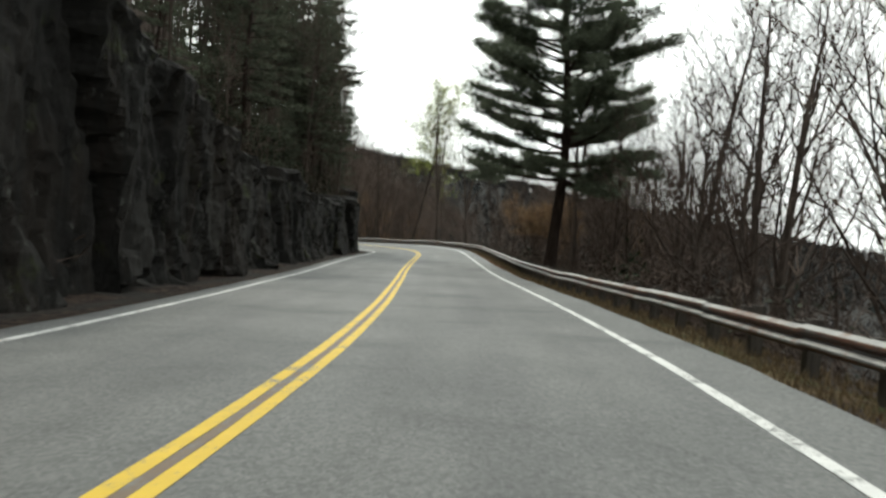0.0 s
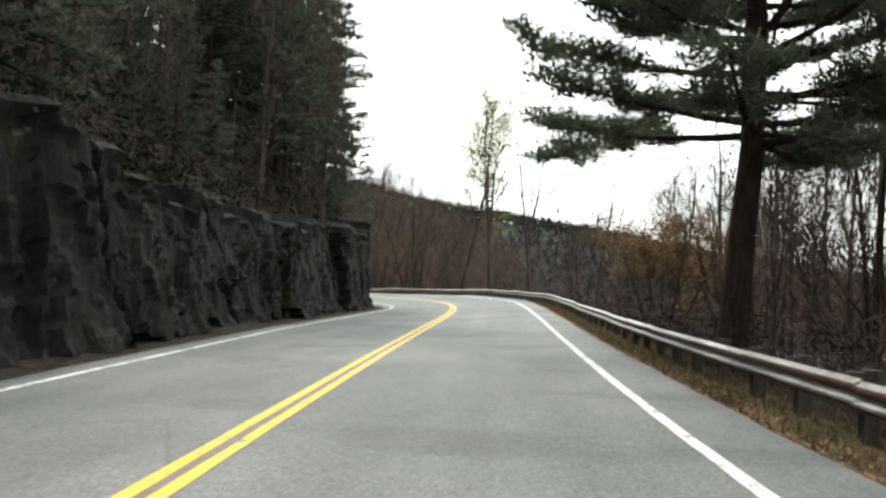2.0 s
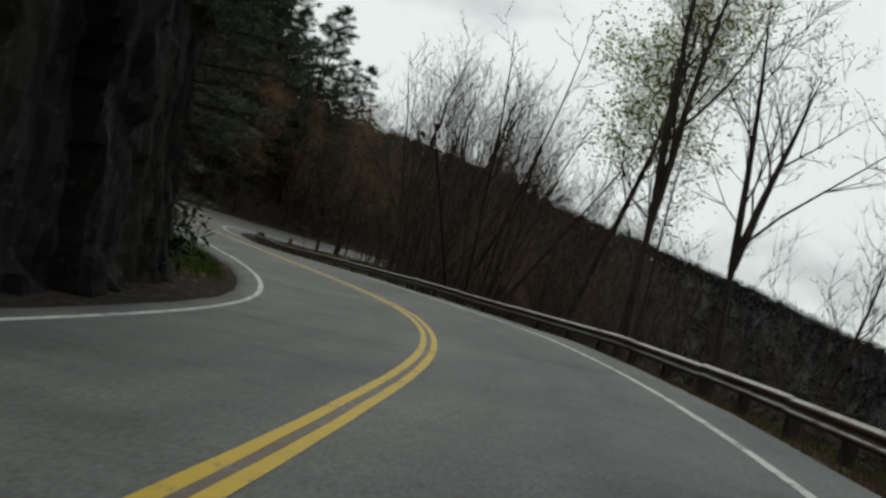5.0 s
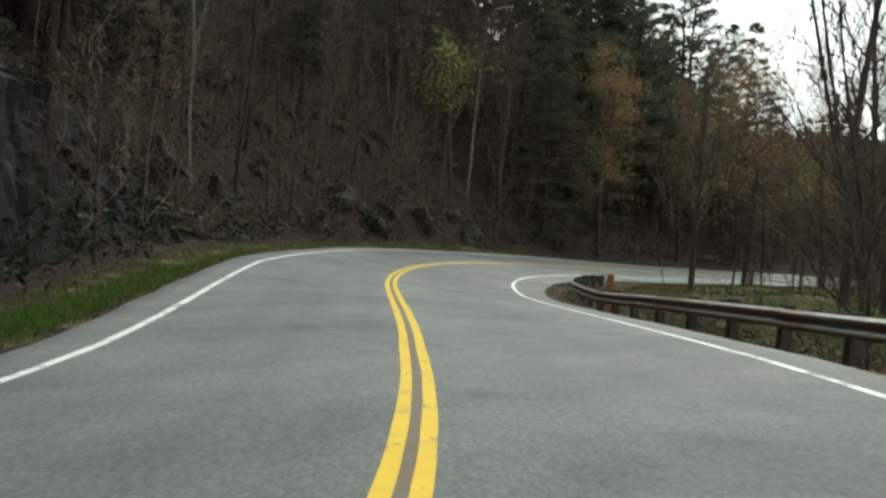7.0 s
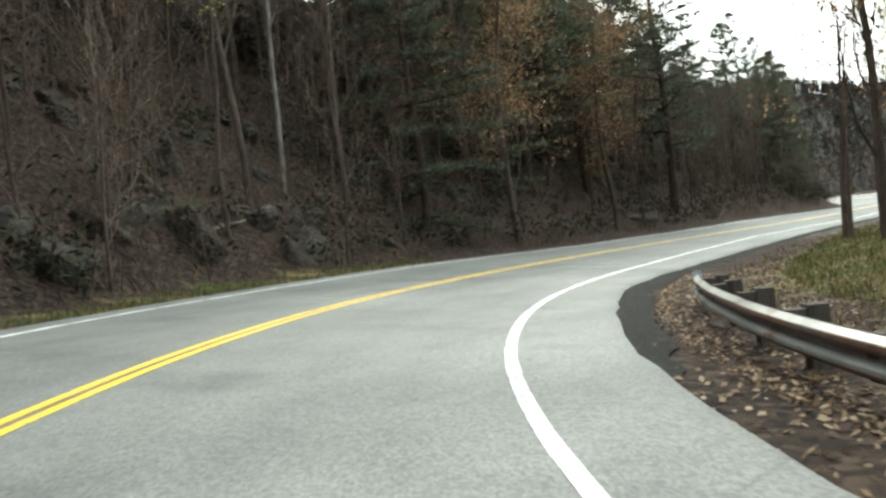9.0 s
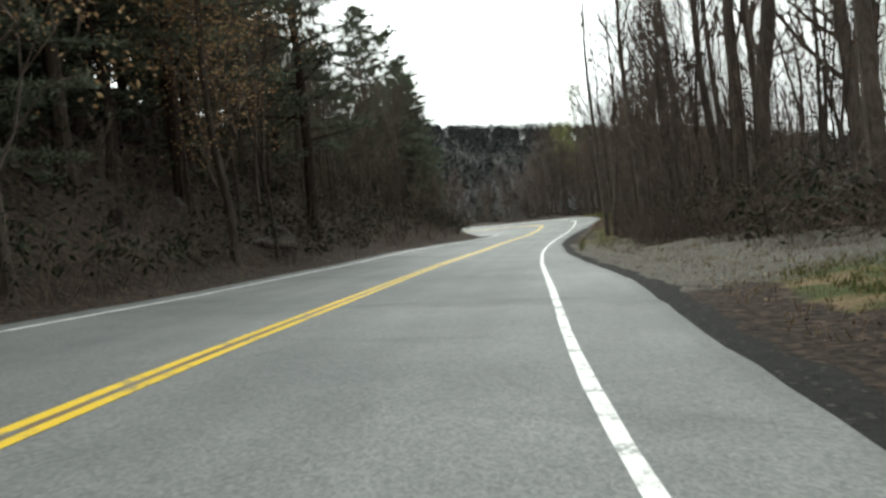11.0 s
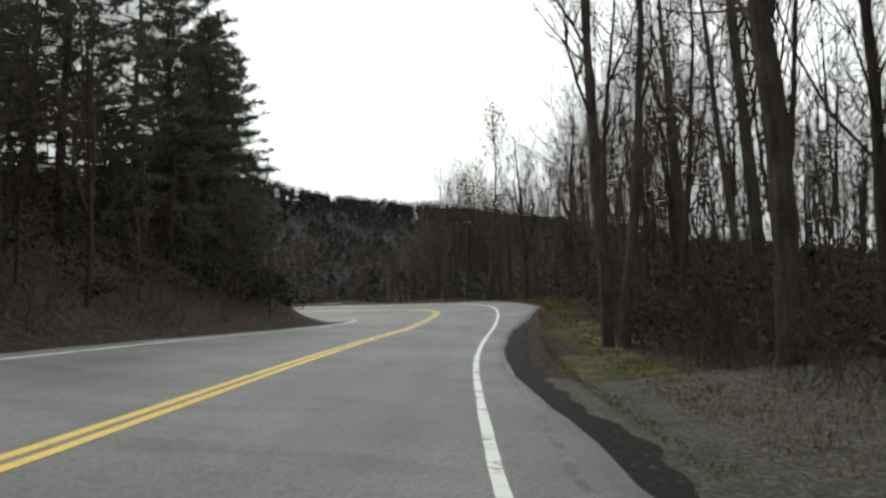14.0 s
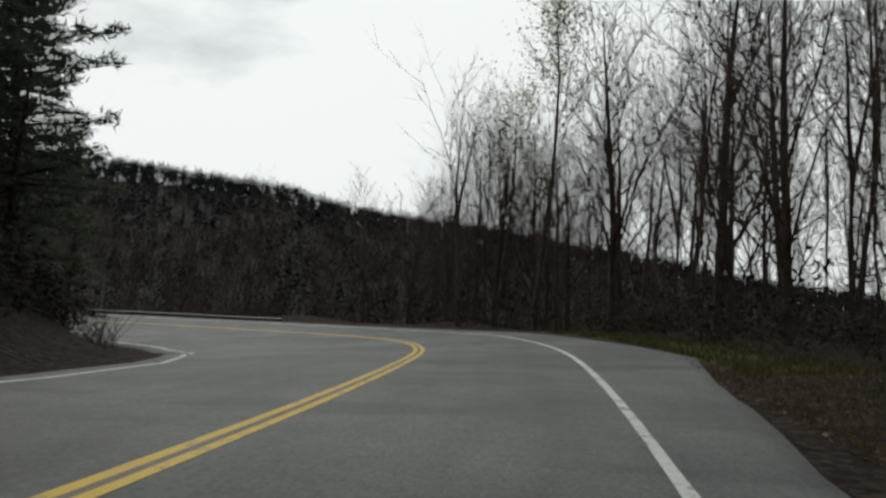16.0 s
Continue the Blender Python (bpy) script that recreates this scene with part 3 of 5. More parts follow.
tagged(ribbon("road", EDGE_L, EDGE_R, ASPHALT, 0.0, cols=33, skirt=0.14, ragged=0.05), "worn pale grey asphalt two-lane mountain road", "road", kind="structure")
for lo, hi in ((-0.15, -0.042), (0.042, 0.15)):
    tagged(ribbon("yellow_line", lambda s, d=lo: MIDDLE(s) + d, lambda s, d=hi: MIDDLE(s) + d, YELLOW, 0.005, ragged=0.006, ds=0.5), "worn yellow painted centre stripe on the asphalt", "road marking", "double centre line", "structure")
tagged(ribbon("old_paint_strip", lambda s: MIDDLE(s) - 0.038, lambda s: MIDDLE(s) + 0.038, OLD_PAINT, 0.004, ragged=0.004, ds=0.5), "faded brown strip of old paint between the yellow stripes", "road marking", kind="structure")
for mid in (LINE_L, LINE_R):
    tagged(ribbon("white_edge_line", lambda s, m=mid: m(s) - 0.06, lambda s, m=mid: m(s) + 0.06, WHITE, 0.005, ragged=0.008, ds=0.5), "worn white painted edge line on the asphalt", "road marking", "edge lines", "structure")


tagged(ribbon("dirt_verge", lambda s: EDGE_R(s) - 0.1, lambda s: EDGE_R(s) + np.interp(s, [129.5, 132.5, 137, 160, 200, 215, 226, 231], [-0.08, 0.5, 0.6, 0.55, 0.55, 0.7, 0.55, -0.08]), DIRT, -0.045, 129.5, 231.0, 7, 0.0, 0.4, 0.2), "dark damp dirt verge along the edge of the asphalt", "verge", kind="structure")

# ---- rock cutting on the uphill side ----
def build_rock():
    s0, s1, ds, rows = -30.0, 129.0, 0.17, 36
    ss = np.arange(s0, s1, ds)
    verts, faces = [], []
    for s in ss:
        at, top = np.interp(s, *ROCK_AT), np.interp(s, *ROCK_TOP)
        top += 0.30 * math.sin(s * 0.23) + 0.35 * noise.noise(Vector((s * 0.6, 3, 0))) + 0.35 * noise.cell(Vector((s * 0.45, 8, 0)))
        top *= min(1.0, (s1 - s) / 12)
        for r in range(rows + 1):
            f = r / rows
            h = -0.35 + f * (top + 0.35)
            warp = noise.noise(Vector((s * 0.5, h * 0.35, 9))) * 0.2
            u = s * 0.40 + h * 0.10 + warp + 1.1 * noise.noise(Vector((s * 0.17, 2.0, h * 0.08)))
            cell = noise.cell(Vector((u, h * 0.13 + warp * 0.6, 0.3))) * 0.34 + noise.cell(Vector((s * 1.1 - h * 0.22 + warp, h * 0.42 + s * 0.12, 1.3))) * 0.11 + noise.cell(Vector((s * 2.6 + h * 0.5, h * 1.9 + s * 0.4, 2.3))) * 0.07
            slab = abs(noise.noise(Vector((s * 0.16, h * 0.1, 0)))) * 0.35
            rough = noise.fractal(Vector((s * 0.8, h * 0.5, 4.0)), 0.8, 2.1, 6) * 0.15
            # upright cracks and sloping bedding ledges
            gap = abs((u * 1.0) % 1.0 - 0.5)
            cell += 0.40 * max(0.0, gap - 0.42) / 0.08 * (0.3 + 0.7 * noise.cell(Vector((math.floor(u + 0.5), 5.0, 0.0))))
            bed = (h * 0.55 + s * 0.11 + warp) % 1.0
            cell += 0.10 * bed * noise.noise(Vector((s * 0.2, h * 0.2, 7)))
            lip = 0.10 * math.exp(-((f - 0.93) / 0.05) ** 2)
            lean = 0.18 * h * np.interp(s, [80, 100], [0.4, 1.0])
            cap = max(0.0, f - 0.94) / 0.06 * 2.3
            foot = -0.2 * math.exp(-max(h, 0) / 0.3)
            o = -(at + 0.15 + lean + slab + cell + rough - lip + cap + foot * 0.6)
            verts.append(tuple(along(s, min(o, float(EDGE_L(s)) - 0.1), h)))
    n = rows + 1
    for i in range(len(ss) - 1):
        for r in range(rows):
            q = i * n + r
            faces.append((q, q + 1, q + n + 1, q + n))
    me = bpy.data.meshes.new("rock_face")
    me.from_pydata(verts, [], faces)
    me.materials.append(ROCK)
    return tagged(new("rock_face", me), "dark fractured rock cutting with lichen and damp streaks beside the road", "rock face", kind="structure")


build_rock()


# ---- guard rails ----
def w_beam(s0, s1, off, top):
    prof = [(0.004, 0.0), (0.0, -0.006), (0.076, -0.05), (0.083, -0.062), (0.083, -0.088), (0.074, -0.10), (0.008, -0.138), (0.0, -0.15), (0.0, -0.162), (0.008, -0.174), (0.074, -0.212), (0.083, -0.224), (0.083, -0.25), (0.076, -0.262), (0.0, -0.305), (0.004, -0.311)]
    b = Build()
    ss = np.linspace(s0, s1, 5)
    n = len(prof)
    for side in (0.0, 0.004):
        o = len(b.v)
        for s in ss:
            for d, h in prof:
                of = off(s) if callable(off) else off
                b.v.append(tuple(along(s, of - d + side, top(s) + h)))
        for i in range(len(ss) - 1):
            for j in range(n - 1):
                q = o + i * n + j
                b.f.append((q, q + n, q + n + 1, q + 1) if side == 0 else (q, q + 1, q + n + 1, q + n))
    return b


def build_rail(s0, s1, off, top, label):
    rail = tagged(new("guardrail"), label, "guardrail", "road guardrails")
    rail.location = along(s0, off(s0), 0)
    back = Matrix.Translation(-rail.location)
    s = s0
    while s < s1 - 0.1:
        e = min(s + 3.81, s1)
        ob = part("rail", w_beam(s, e + 0.06, off, lambda q, k=s: top(q) + 0.012 * math.sin(k * 2.3)), STEEL, rail)
        # rusty shade-coloured steel on upper hump's front, valley and undersides; up-facing slopes stay lighter
        ob.data.materials.append(RUSTY_SHADED_STEEL)
        for f in ob.data.polygons:
            f.material_index = int(2 <= f.index % 15 <= 7 or f.index % 15 > 11)
        ob.matrix_basis = back.copy()
        s = e
    s = s0 + 0.4
    i = 0
    while s < s1:
        p0 = along(s, off(s) + 0.17, 0)
        t = float(np.interp(s, S, TURN))
        m = back @ Matrix.Translation(p0) @ Matrix.Rotation(t, 4, "Z") @ Matrix.Rotation(0.03 * math.sin(i * 2.1), 4, "Y")
        b = Build()
        zt = top(s) + 0.05 + 0.02 * math.sin(i * 1.7)
        b.box((-0.0, -0.09, -0.75), (0.17, 0.09, zt), m)
        post = part("post", b, POST, rail)
        b = Build()
        b.box((-0.165, -0.07, zt - 0.34), (-0.004, 0.07, zt - 0.03), m)
        part("spacer_block", b, POST, post)
        s += 1.905
        i += 1
    # rounded end piece
    b = Build()
    pe = along(s1, off(s1), 0)
    t = float(np.interp(s1, S, TURN))
    m = back @ Matrix.Translation(pe) @ Matrix.Rotation(t, 4, "Z")
    z1 = top(s1)
    for side in (0.0, 0.006):
        o = len(b.v)
        for k in range(9):
            f = k / 8
            x, y = -0.088 + side + 0.15 * f * f, 0.03 + 0.42 * f
            for z in (z1 + 0.02, z1 - 0.34):
                b.v.append(tuple(m @ Vector((x, y, z))))
        for k in range(8):
            q = o + 2 * k
            b.f.append((q, q + 1, q + 3, q + 2) if side else (q, q + 2, q + 3, q + 1))
    part("end_piece", b, PLATE, rail, "faded blue-grey flared end plate", smooth=True)
    return rail


build_rail(-24.0, RAIL_END, lambda s: RAIL_OFF + np.interp(s, [RAIL_END - 12, RAIL_END], [0, 0.45]), lambda s: RAIL_TOP + np.interp(s, [80, 112], [0, 0.08]), "long weathered steel guardrail on dark wooden posts")
build_rail(270.0, 320.0, lambda s: 5.7, lambda s: 0.14, "weathered steel guardrail round the outside of the far bend")


# ---- trees ----
def limb(b, start, way, length, r0, seed, bend=0.25, sides=5, segs=5, lift=0.12):
    rnd = random.Random(seed)
    pts, rad = [start.copy()], [r0]
    d = way.normalized()
    p = start.copy()
    for i in range(segs):
        d = (d + Vector((rnd.uniform(-1, 1), rnd.uniform(-1, 1), rnd.uniform(-0.5, 0.7))) * bend * 0.5 + Vector((0, 0, lift))).normalized()
        p = p + d * (length / segs)
        pts.append(p.copy())
        rad.append(r0 * (1 - 0.74 * (i + 1) / segs))
    b.tube(pts, rad, sides, cap=False)
    return pts, rad


def side_way(d, rnd, lo, hi):
    """A direction turned off d by lo to hi degrees."""
    u = d.orthogonal().normalized()
    u.rotate(Matrix.Rotation(rnd.uniform(0, 2 * math.pi), 3, d))
    a = radians(rnd.uniform(lo, hi))
    return (d * math.cos(a) + u * math.sin(a)).normalized()


def bare_meshes(seed, height, r0, fork=0.35, spread_deg=(22, 50), twigs=3, lean=0.03, fine=1.0, limbs=0, sub=2, lead=0, reach=0.40, lift=0.12, bough=4, whip=False):
    """Trunk that forks into leaders with limbs, and the twigs of a leafless tree."""
    rnd = random.Random(seed)
    tr, tw = Build(), Build()
    tips = []

    def stem(start, way, length, ra, n, low, segs, sides):
        pts, rad = [start.copy()], [ra]
        d, p = way.normalized(), start.copy()
        for i in range(segs):
            f = (i + 1) / segs
            d = (d + Vector((rnd.gauss(0, 1), rnd.gauss(0, 1), 0)) * 0.04 + Vector((0, 0, 0.05))).normalized()
            p = p + d * length / segs
            pts.append(p.copy())
            rad.append(max(0.01, ra * (1 - f) ** 0.75 + 0.008))
        tr.tube(pts, rad, sides, cap=False)
        for i in range(n):
            f = low + (0.97 - low) * (i + rnd.random()) / n
            k = min(segs - 1, int(f * segs))
            u = f * segs - k
            st = pts[k].lerp(pts[k + 1], u)
            dd = side_way((pts[k + 1] - pts[k]).normalized(), rnd, *spread_deg)
            ln = height * reach * (1 - 0.65 * f) * rnd.uniform(0.55, 1.25)
            r = max(0.012, (rad[k] * (1 - u) + rad[k + 1] * u) * rnd.uniform(0.26, 0.46))
            lp, lr = limb(tw if whip else tr, st, dd, ln, r, rnd.random(), 0.42, bough, 4, lift)
            for j in range(1, 5):
                for c in range(sub):
                    if rnd.random() < 0.9:
                        d2 = side_way((lp[j] - lp[j - 1]).normalized(), rnd, 25, 60)
                        p2, r2 = limb(tw, lp[j], d2, ln * rnd.uniform(0.3, 0.55), max(0.016, lr[j] * 0.7), rnd.random(), 0.45, 3, 2)
                        for q in range(1, 3):
                            for e in range(twigs + 1):
                                d3 = side_way((p2[q] - p2[q - 1]).normalized(), rnd, 20, 60)
                                l3 = ln * rnd.uniform(0.12, 0.28)
                                w = side_way(d3, rnd, 90, 90) * 0.0105 * fine
                                t3 = p2[q] + d3 * l3 + Vector((0, 0, 0.15 * l3))
                                tw.add([tuple(p2[q] - w), tuple(p2[q] + w), tuple(t3)], [(0, 1, 2)])
                                tips.append(t3)
        return pts, rad

    total = limbs or int(rnd.uniform(15, 19))
    lead = lead or rnd.choice((1, 1, 1, 2, 2))
    h1 = height * (1.0 if lead == 1 else rnd.uniform(0.3, 0.5))
    base = Vector((rnd.gauss(0, 1) * lean, rnd.gauss(0, 1) * lean, 1))
    tr.tube([Vector((0, 0, -0.7)), Vector((0, 0, 0.15))], [r0 * 1.45, r0 * 1.05], 7, cap=False)
    if lead == 1:
        stem(Vector((0, 0, 0)), base, height, r0, total, fork, 9, 7)
    else:
        pts, rad = stem(Vector((0, 0, 0)), base, h1, r0, max(1, total // 6), 0.5, 4, 7)
        tr.tube([pts[3], pts[4]], [rad[3], r0 * 0.6], 7, cap=False)
        a0 = rnd.uniform(0, 6.28)
        for k in range(lead):
            a = a0 + 6.283 * k / lead
            sp = rnd.uniform(0.07, 0.2)
            stem(pts[3].lerp(pts[4], 0.6), Vector((math.cos(a) * sp, math.sin(a) * sp, 1)), (height - h1) * rnd.uniform(0.75, 1.05), r0 * rnd.uniform(0.5, 0.7), total * 5 // 6 // lead + 1, 0.12, 6, 5)
    return tr, tw, tips


def leaf_cloud(b, tips, rnd, per, size, spread_r):
    for t in tips:
        for _ in range(per):
            c = t + Vector((rnd.gauss(0, 1), rnd.gauss(0, 1), rnd.gauss(0, 0.8))) * spread_r
            u = Vector((rnd.uniform(-1, 1), rnd.uniform(-1, 1), rnd.uniform(-0.6, 0.6))).normalized()
            w = u.orthogonal().normalized()
            w.rotate(Matrix.Rotation(rnd.uniform(0, 6.28), 3, u))
            s = size * rnd.uniform(0.6, 1.3)
            b.add([tuple(c - u * s), tuple(c + w * s * 0.5), tuple(c + u * s), tuple(c - w * s * 0.5)], [(0, 1, 2, 3)])


def needle_clump(b, c, d, rnd, n, size, thin=1.0):
    for _ in range(n):
        v = (d * 0.5 + Vector((rnd.gauss(0, 0.8), rnd.gauss(0, 0.8), rnd.gauss(0.25, 0.5)))).normalized()
        w = v.cross(Vector((rnd.uniform(-1, 1), rnd.uniform(-1, 1), rnd.uniform(-1, 1)))).normalized() * size * rnd.uniform(0.07, 0.15) * thin
        s = size * rnd.uniform(0.6, 1.25)
        a = c + Vector((rnd.gauss(0, 1), rnd.gauss(0, 1), rnd.gauss(0, 0.5))) * size * 0.4
        b.add([tuple(a - w), tuple(a + w), tuple(a + v * s)], [(0, 1, 2)])


def pine_meshes(seed, height, r0, whorls, first, reach, clumps, blades, size, droop=-0.05, sparse=0.15, hero=False, low_boughs=()):
    """Trunk with whorled boughs, and the needle clumps."""
    rnd = random.Random(seed)
    tr, nd = Build(), Build()
    segs = 10
    pts = [Vector((0.012 * height * math.sin(i * 0.9 + seed), 0.010 * height * math.sin(i * 0.7 + 2 * seed), -0.7 if i == 0 else height * i / segs)) for i in range(segs + 1)]
    rad = [r0 * (1.3 if i == 0 else (1 - i / segs) ** 0.85) + 0.012 for i in range(segs + 1)]
    tr.tube(pts, rad, 9, cap=False)
    thin = 0.55 if hero else 1.0
    sg = 5 if hero else 2

    def bough(st, d, ln, r, lift, bare):
        lp, lr = limb(tr, st, d, ln, r, rnd.random(), 0.2 if hero else 0.12, 4 if hero else 3, sg, lift)
        nside = max(2, int(clumps * (ln / reach) + 1))
        for c in range(nside):
            u = bare + (1 - bare) * (c + rnd.random()) / nside
            kk = min(sg - 1, int(u * sg))
            p = lp[kk].lerp(lp[kk + 1], u * sg - kk)
            side = Vector((-d.y, d.x, 0)) * rnd.choice((-1, 1))
            out = (d * 0.7 + side * rnd.uniform(0.3, 1.0) + Vector((0, 0, 0.12))).normalized()
            sl = ln * 0.30 * (1.1 - u * 0.55) * rnd.uniform(0.5, 1.2)
            tip = p + out * sl
            e3 = out.orthogonal().normalized() * 0.012
            tr.add([tuple(p - e3), tuple(p + e3), tuple(tip)], [(0, 1, 2)])
            m = max(1, int(sl / (size * 0.75)))
            for e in range(m + 1):
                needle_clump(nd, p.lerp(tip, (e + 0.6) / (m + 0.6)), out, rnd, blades, size, thin)
            if hero:
                for e in range(9):
                    q2 = p.lerp(tip, rnd.uniform(0.2, 1))
                    o2 = (out + Vector((rnd.gauss(0, 0.6), rnd.gauss(0, 0.6), rnd.uniform(-0.3, 0.9)))).normalized()
                    needle_clump(nd, q2 + o2 * rnd.uniform(0.15, 0.55), o2, rnd, blades, size, thin)
        needle_clump(nd, lp[-1], d, rnd, blades * 2, size, thin)

    for wv in range(whorls):
        f = first + (0.985 - first) * (wv / (whorls - 1)) ** 0.92
        k = min(segs - 1, int(f * segs))
        st0 = pts[k].lerp(pts[k + 1], f * segs - k)
        g = (f - first) / (1 - first)
        env = min(1.0, (0.88 + g * 0.6 if hero else 0.62 + g * 1.6)) * (1 - g) ** 0.72 + 0.03
        nb = rnd.randint(4, 6)
        a0 = rnd.uniform(0, 6.28)
        for q in range(nb):
            if rnd.random() < sparse:
                continue
            a = a0 + 6.283 * q / nb + rnd.uniform(-0.35, 0.35)
            ln = reach * env * rnd.uniform(0.6, 1.15)
            d = Vector((math.cos(a), math.sin(a), droop + 0.5 * g + rnd.uniform(-0.12, 0.12))).normalized()
            bough(st0 + Vector((0, 0, rnd.uniform(-0.3, 0.3))), d, ln, max(0.012, rad[k] * 0.33 * (0.4 + env)), 0.05 if hero else 0.035, 0.3 if hero else 0.25)
    # long low boughs that hang away from the trunk
    for z, turn, ln, fall in low_boughs:
        k = int(z / height * segs)
        bough(pts[k].lerp(pts[k + 1], z / height * segs - k), Vector((math.cos(radians(turn)), math.sin(radians(turn)), -fall)), ln, 0.07, 0.0, 0.5)
    needle_clump(nd, pts[-1], Vector((0, 0, 1)), rnd, blades * 3, size, thin)
    return tr, nd


def tree_thing(name, label, category, trunk, crown_parts, bark, group="roadside trees"):
    t = tagged(new(name), label, category, group)
    part("trunk", trunk, bark, t)
    for nm, me, mat in crown_parts:
        part(nm, me, mat, t)
    return t


PROTO, PLACED = {}, {}


def prototype(kind):
    seed = sum(ord(c) * (i + 3) for i, c in enumerate(kind))
    rnd = random.Random(seed)
    base = kind.rstrip("0123456789")
    if base == "bare":
        tr, tw, _ = bare_meshes(seed, 16.0, rnd.uniform(0.13, 0.2), rnd.uniform(0.14, 0.3), twigs=2, reach=0.46, bough=3)
        return tree_thing("bare_tree", "tall leafless grey-brown deciduous tree on the wooded bank", "tree", tr, [("crown", tw, TWIG)], BARK)
    if base == "vase":
        tr, tw, _ = bare_meshes(seed, 12.0, rnd.uniform(0.13, 0.17), 0.15, (24, 52), twigs=4, limbs=22, lead=1, reach=0.56, lift=0.17, fine=0.8)
        return tree_thing("spreading_tree", "leafless hardwood tree with a wide spreading crown of fine twigs", "tree", tr, [("crown", tw, TWIG)], BARK)
    if base == "thin":
        tr, tw, _ = bare_meshes(seed, 14.0, rnd.uniform(0.07, 0.1), 0.2, (16, 42), twigs=1, bough=3)
        return tree_thing("young_tree", "slender leafless young tree with a thin trunk", "tree", tr, [("crown", tw, TWIG)], BARK)
    if base == "plain":
        tr, tw, _ = bare_meshes(seed, 16.0, rnd.uniform(0.08, 0.13), rnd.uniform(0.16, 0.3), twigs=2, sub=2, bough=3)
        return tree_thing("woodland_tree", "leafless grey-brown tree deep in the woods", "tree", tr, [("crown", tw, TWIG)], BARK)
    if base == "sapling":
        tr, tw, _ = bare_meshes(seed, 6.5, rnd.uniform(0.03, 0.045), 0.08, (18, 45), twigs=1, limbs=9, lean=0.08, sub=1, bough=3, whip=True)
        return tree_thing("sapling", "leafless brown sapling in the undergrowth", "sapling", tr, [("crown", tw, TWIG)], BARK, "saplings")
    if base == "clump":
        tr, tw = Build(), Build()
        for k in range(7):
            a, b, _ = bare_meshes(seed + k, rnd.uniform(9.0, 13.0), rnd.uniform(0.05, 0.085), 0.3, (16, 42), twigs=2, lead=1, limbs=11, reach=0.26, bough=3, sub=1, fine=0.8)
            turn = k * 0.785 + rnd.uniform(-0.3, 0.3)
            m = Matrix.Translation((0.35 * math.cos(turn), 0.35 * math.sin(turn), 0)) @ Matrix.Rotation(radians(rnd.uniform(6, 28)), 4, Vector((-math.sin(turn), math.cos(turn), 0)))
            for src, dst in ((a, tr), (b, tw)):
                dst.add([tuple(m @ Vector(v)) for v in src.v], src.f)
        return tree_thing("many_stemmed_tree", "leafless tree with many thin stems fanning from one stool", "tree", tr, [("crown", tw, TWIG)], BARK)
    if base == "amber":
        tr, tw, lf = Build(), Build(), Build()
        for k in range(7):
            a, b, tips = bare_meshes(seed + k, rnd.uniform(4.2, 5.3), rnd.uniform(0.04, 0.07), 0.4, (25, 60), twigs=3, lead=1, limbs=12, reach=0.34, bough=3, fine=0.8)
            turn = k * 0.9 + rnd.uniform(-0.3, 0.3)
            m = Matrix.Translation((0.25 * math.cos(turn), 0.25 * math.sin(turn), 0)) @ Matrix.Rotation(radians(rnd.uniform(4, 27)), 4, Vector((-math.sin(turn), math.cos(turn), 0)))
            for src, dst in ((a, tr), (b, tw)):
                dst.add([tuple(m @ Vector(v)) for v in src.v], src.f)
            leaf_cloud(lf, [m @ t for t in tips if (m @ t).z > 2.9 and rnd.random() < 0.6], rnd, 8, 0.036, 0.17)
        return tree_thing("russet_leaved_tree", "small many-stemmed tree with a dense dome of orange-brown leaves", "tree", tr, [("branchwork", tw, TWIG), ("foliage", lf, ORANGE)], BARK)
    if base == "leafing":
        tr, tw, tips = bare_meshes(seed, 28.0, 0.3, 0.52, (36, 66), twigs=3, lead=1, limbs=28, reach=0.36, lift=0.1, fine=1.6)
        lf = Build()
        leaf_cloud(lf, [t for t in tips if rnd.random() < 0.7], rnd, 11, 0.12, 0.4)
        return tree_thing("budding_tree", "tall tree with a loose oval crown of pale yellow-green leaves", "tree", tr, [("branchwork", tw, TWIG), ("foliage", lf, SPRING)], BARK)
    if base == "twin":
        tr, tw = Build(), Build()
        for k, (tilt, x) in enumerate(((-1.5, -0.22), (4, 0.26))):
            a, b, _ = bare_meshes(seed + k, 21.0 - 3 * k, 0.2 - 0.02 * k, 0.3, (28, 62), twigs=2, lead=1, limbs=15, reach=0.3)
            m = Matrix.Translation((x, 0, 0)) @ Matrix.Rotation(radians(tilt), 4, "Y")
            for src, dst in ((a, tr), (b, tw)):
                dst.add([tuple(m @ Vector(v)) for v in src.v], src.f)
        return tree_thing("twin_trunked_tree", "stout leafless hardwood with two trunks, one leaning over the verge", "tree", tr, [("crown", tw, TWIG)], BARK)
    if base == "budding":
        tr, tw, tips = bare_meshes(seed, 19.0, 0.28, 0.3, (28, 60), twigs=3, lead=2, limbs=22, reach=0.34)
        lf = Build()
        leaf_cloud(lf, [t for t in tips if rnd.random() < 0.35], rnd, 2, 0.055, 0.16)
        return tree_thing("budding_oak", "tall twin-stemmed hardwood with tiny olive buds on bare twigs", "tree", tr, [("crown", tw, TWIG), ("buds", lf, BUDS)], BARK)
    if base == "pale":
        tr, tw, _ = bare_meshes(seed, 13.0, rnd.uniform(0.08, 0.11), 0.4, (16, 38), twigs=1)
        return tree_thing("pale_barked_tree", "slender leafless tree with pale grey bark", "tree", tr, [("crown", tw, TWIG)], PALE_BARK)
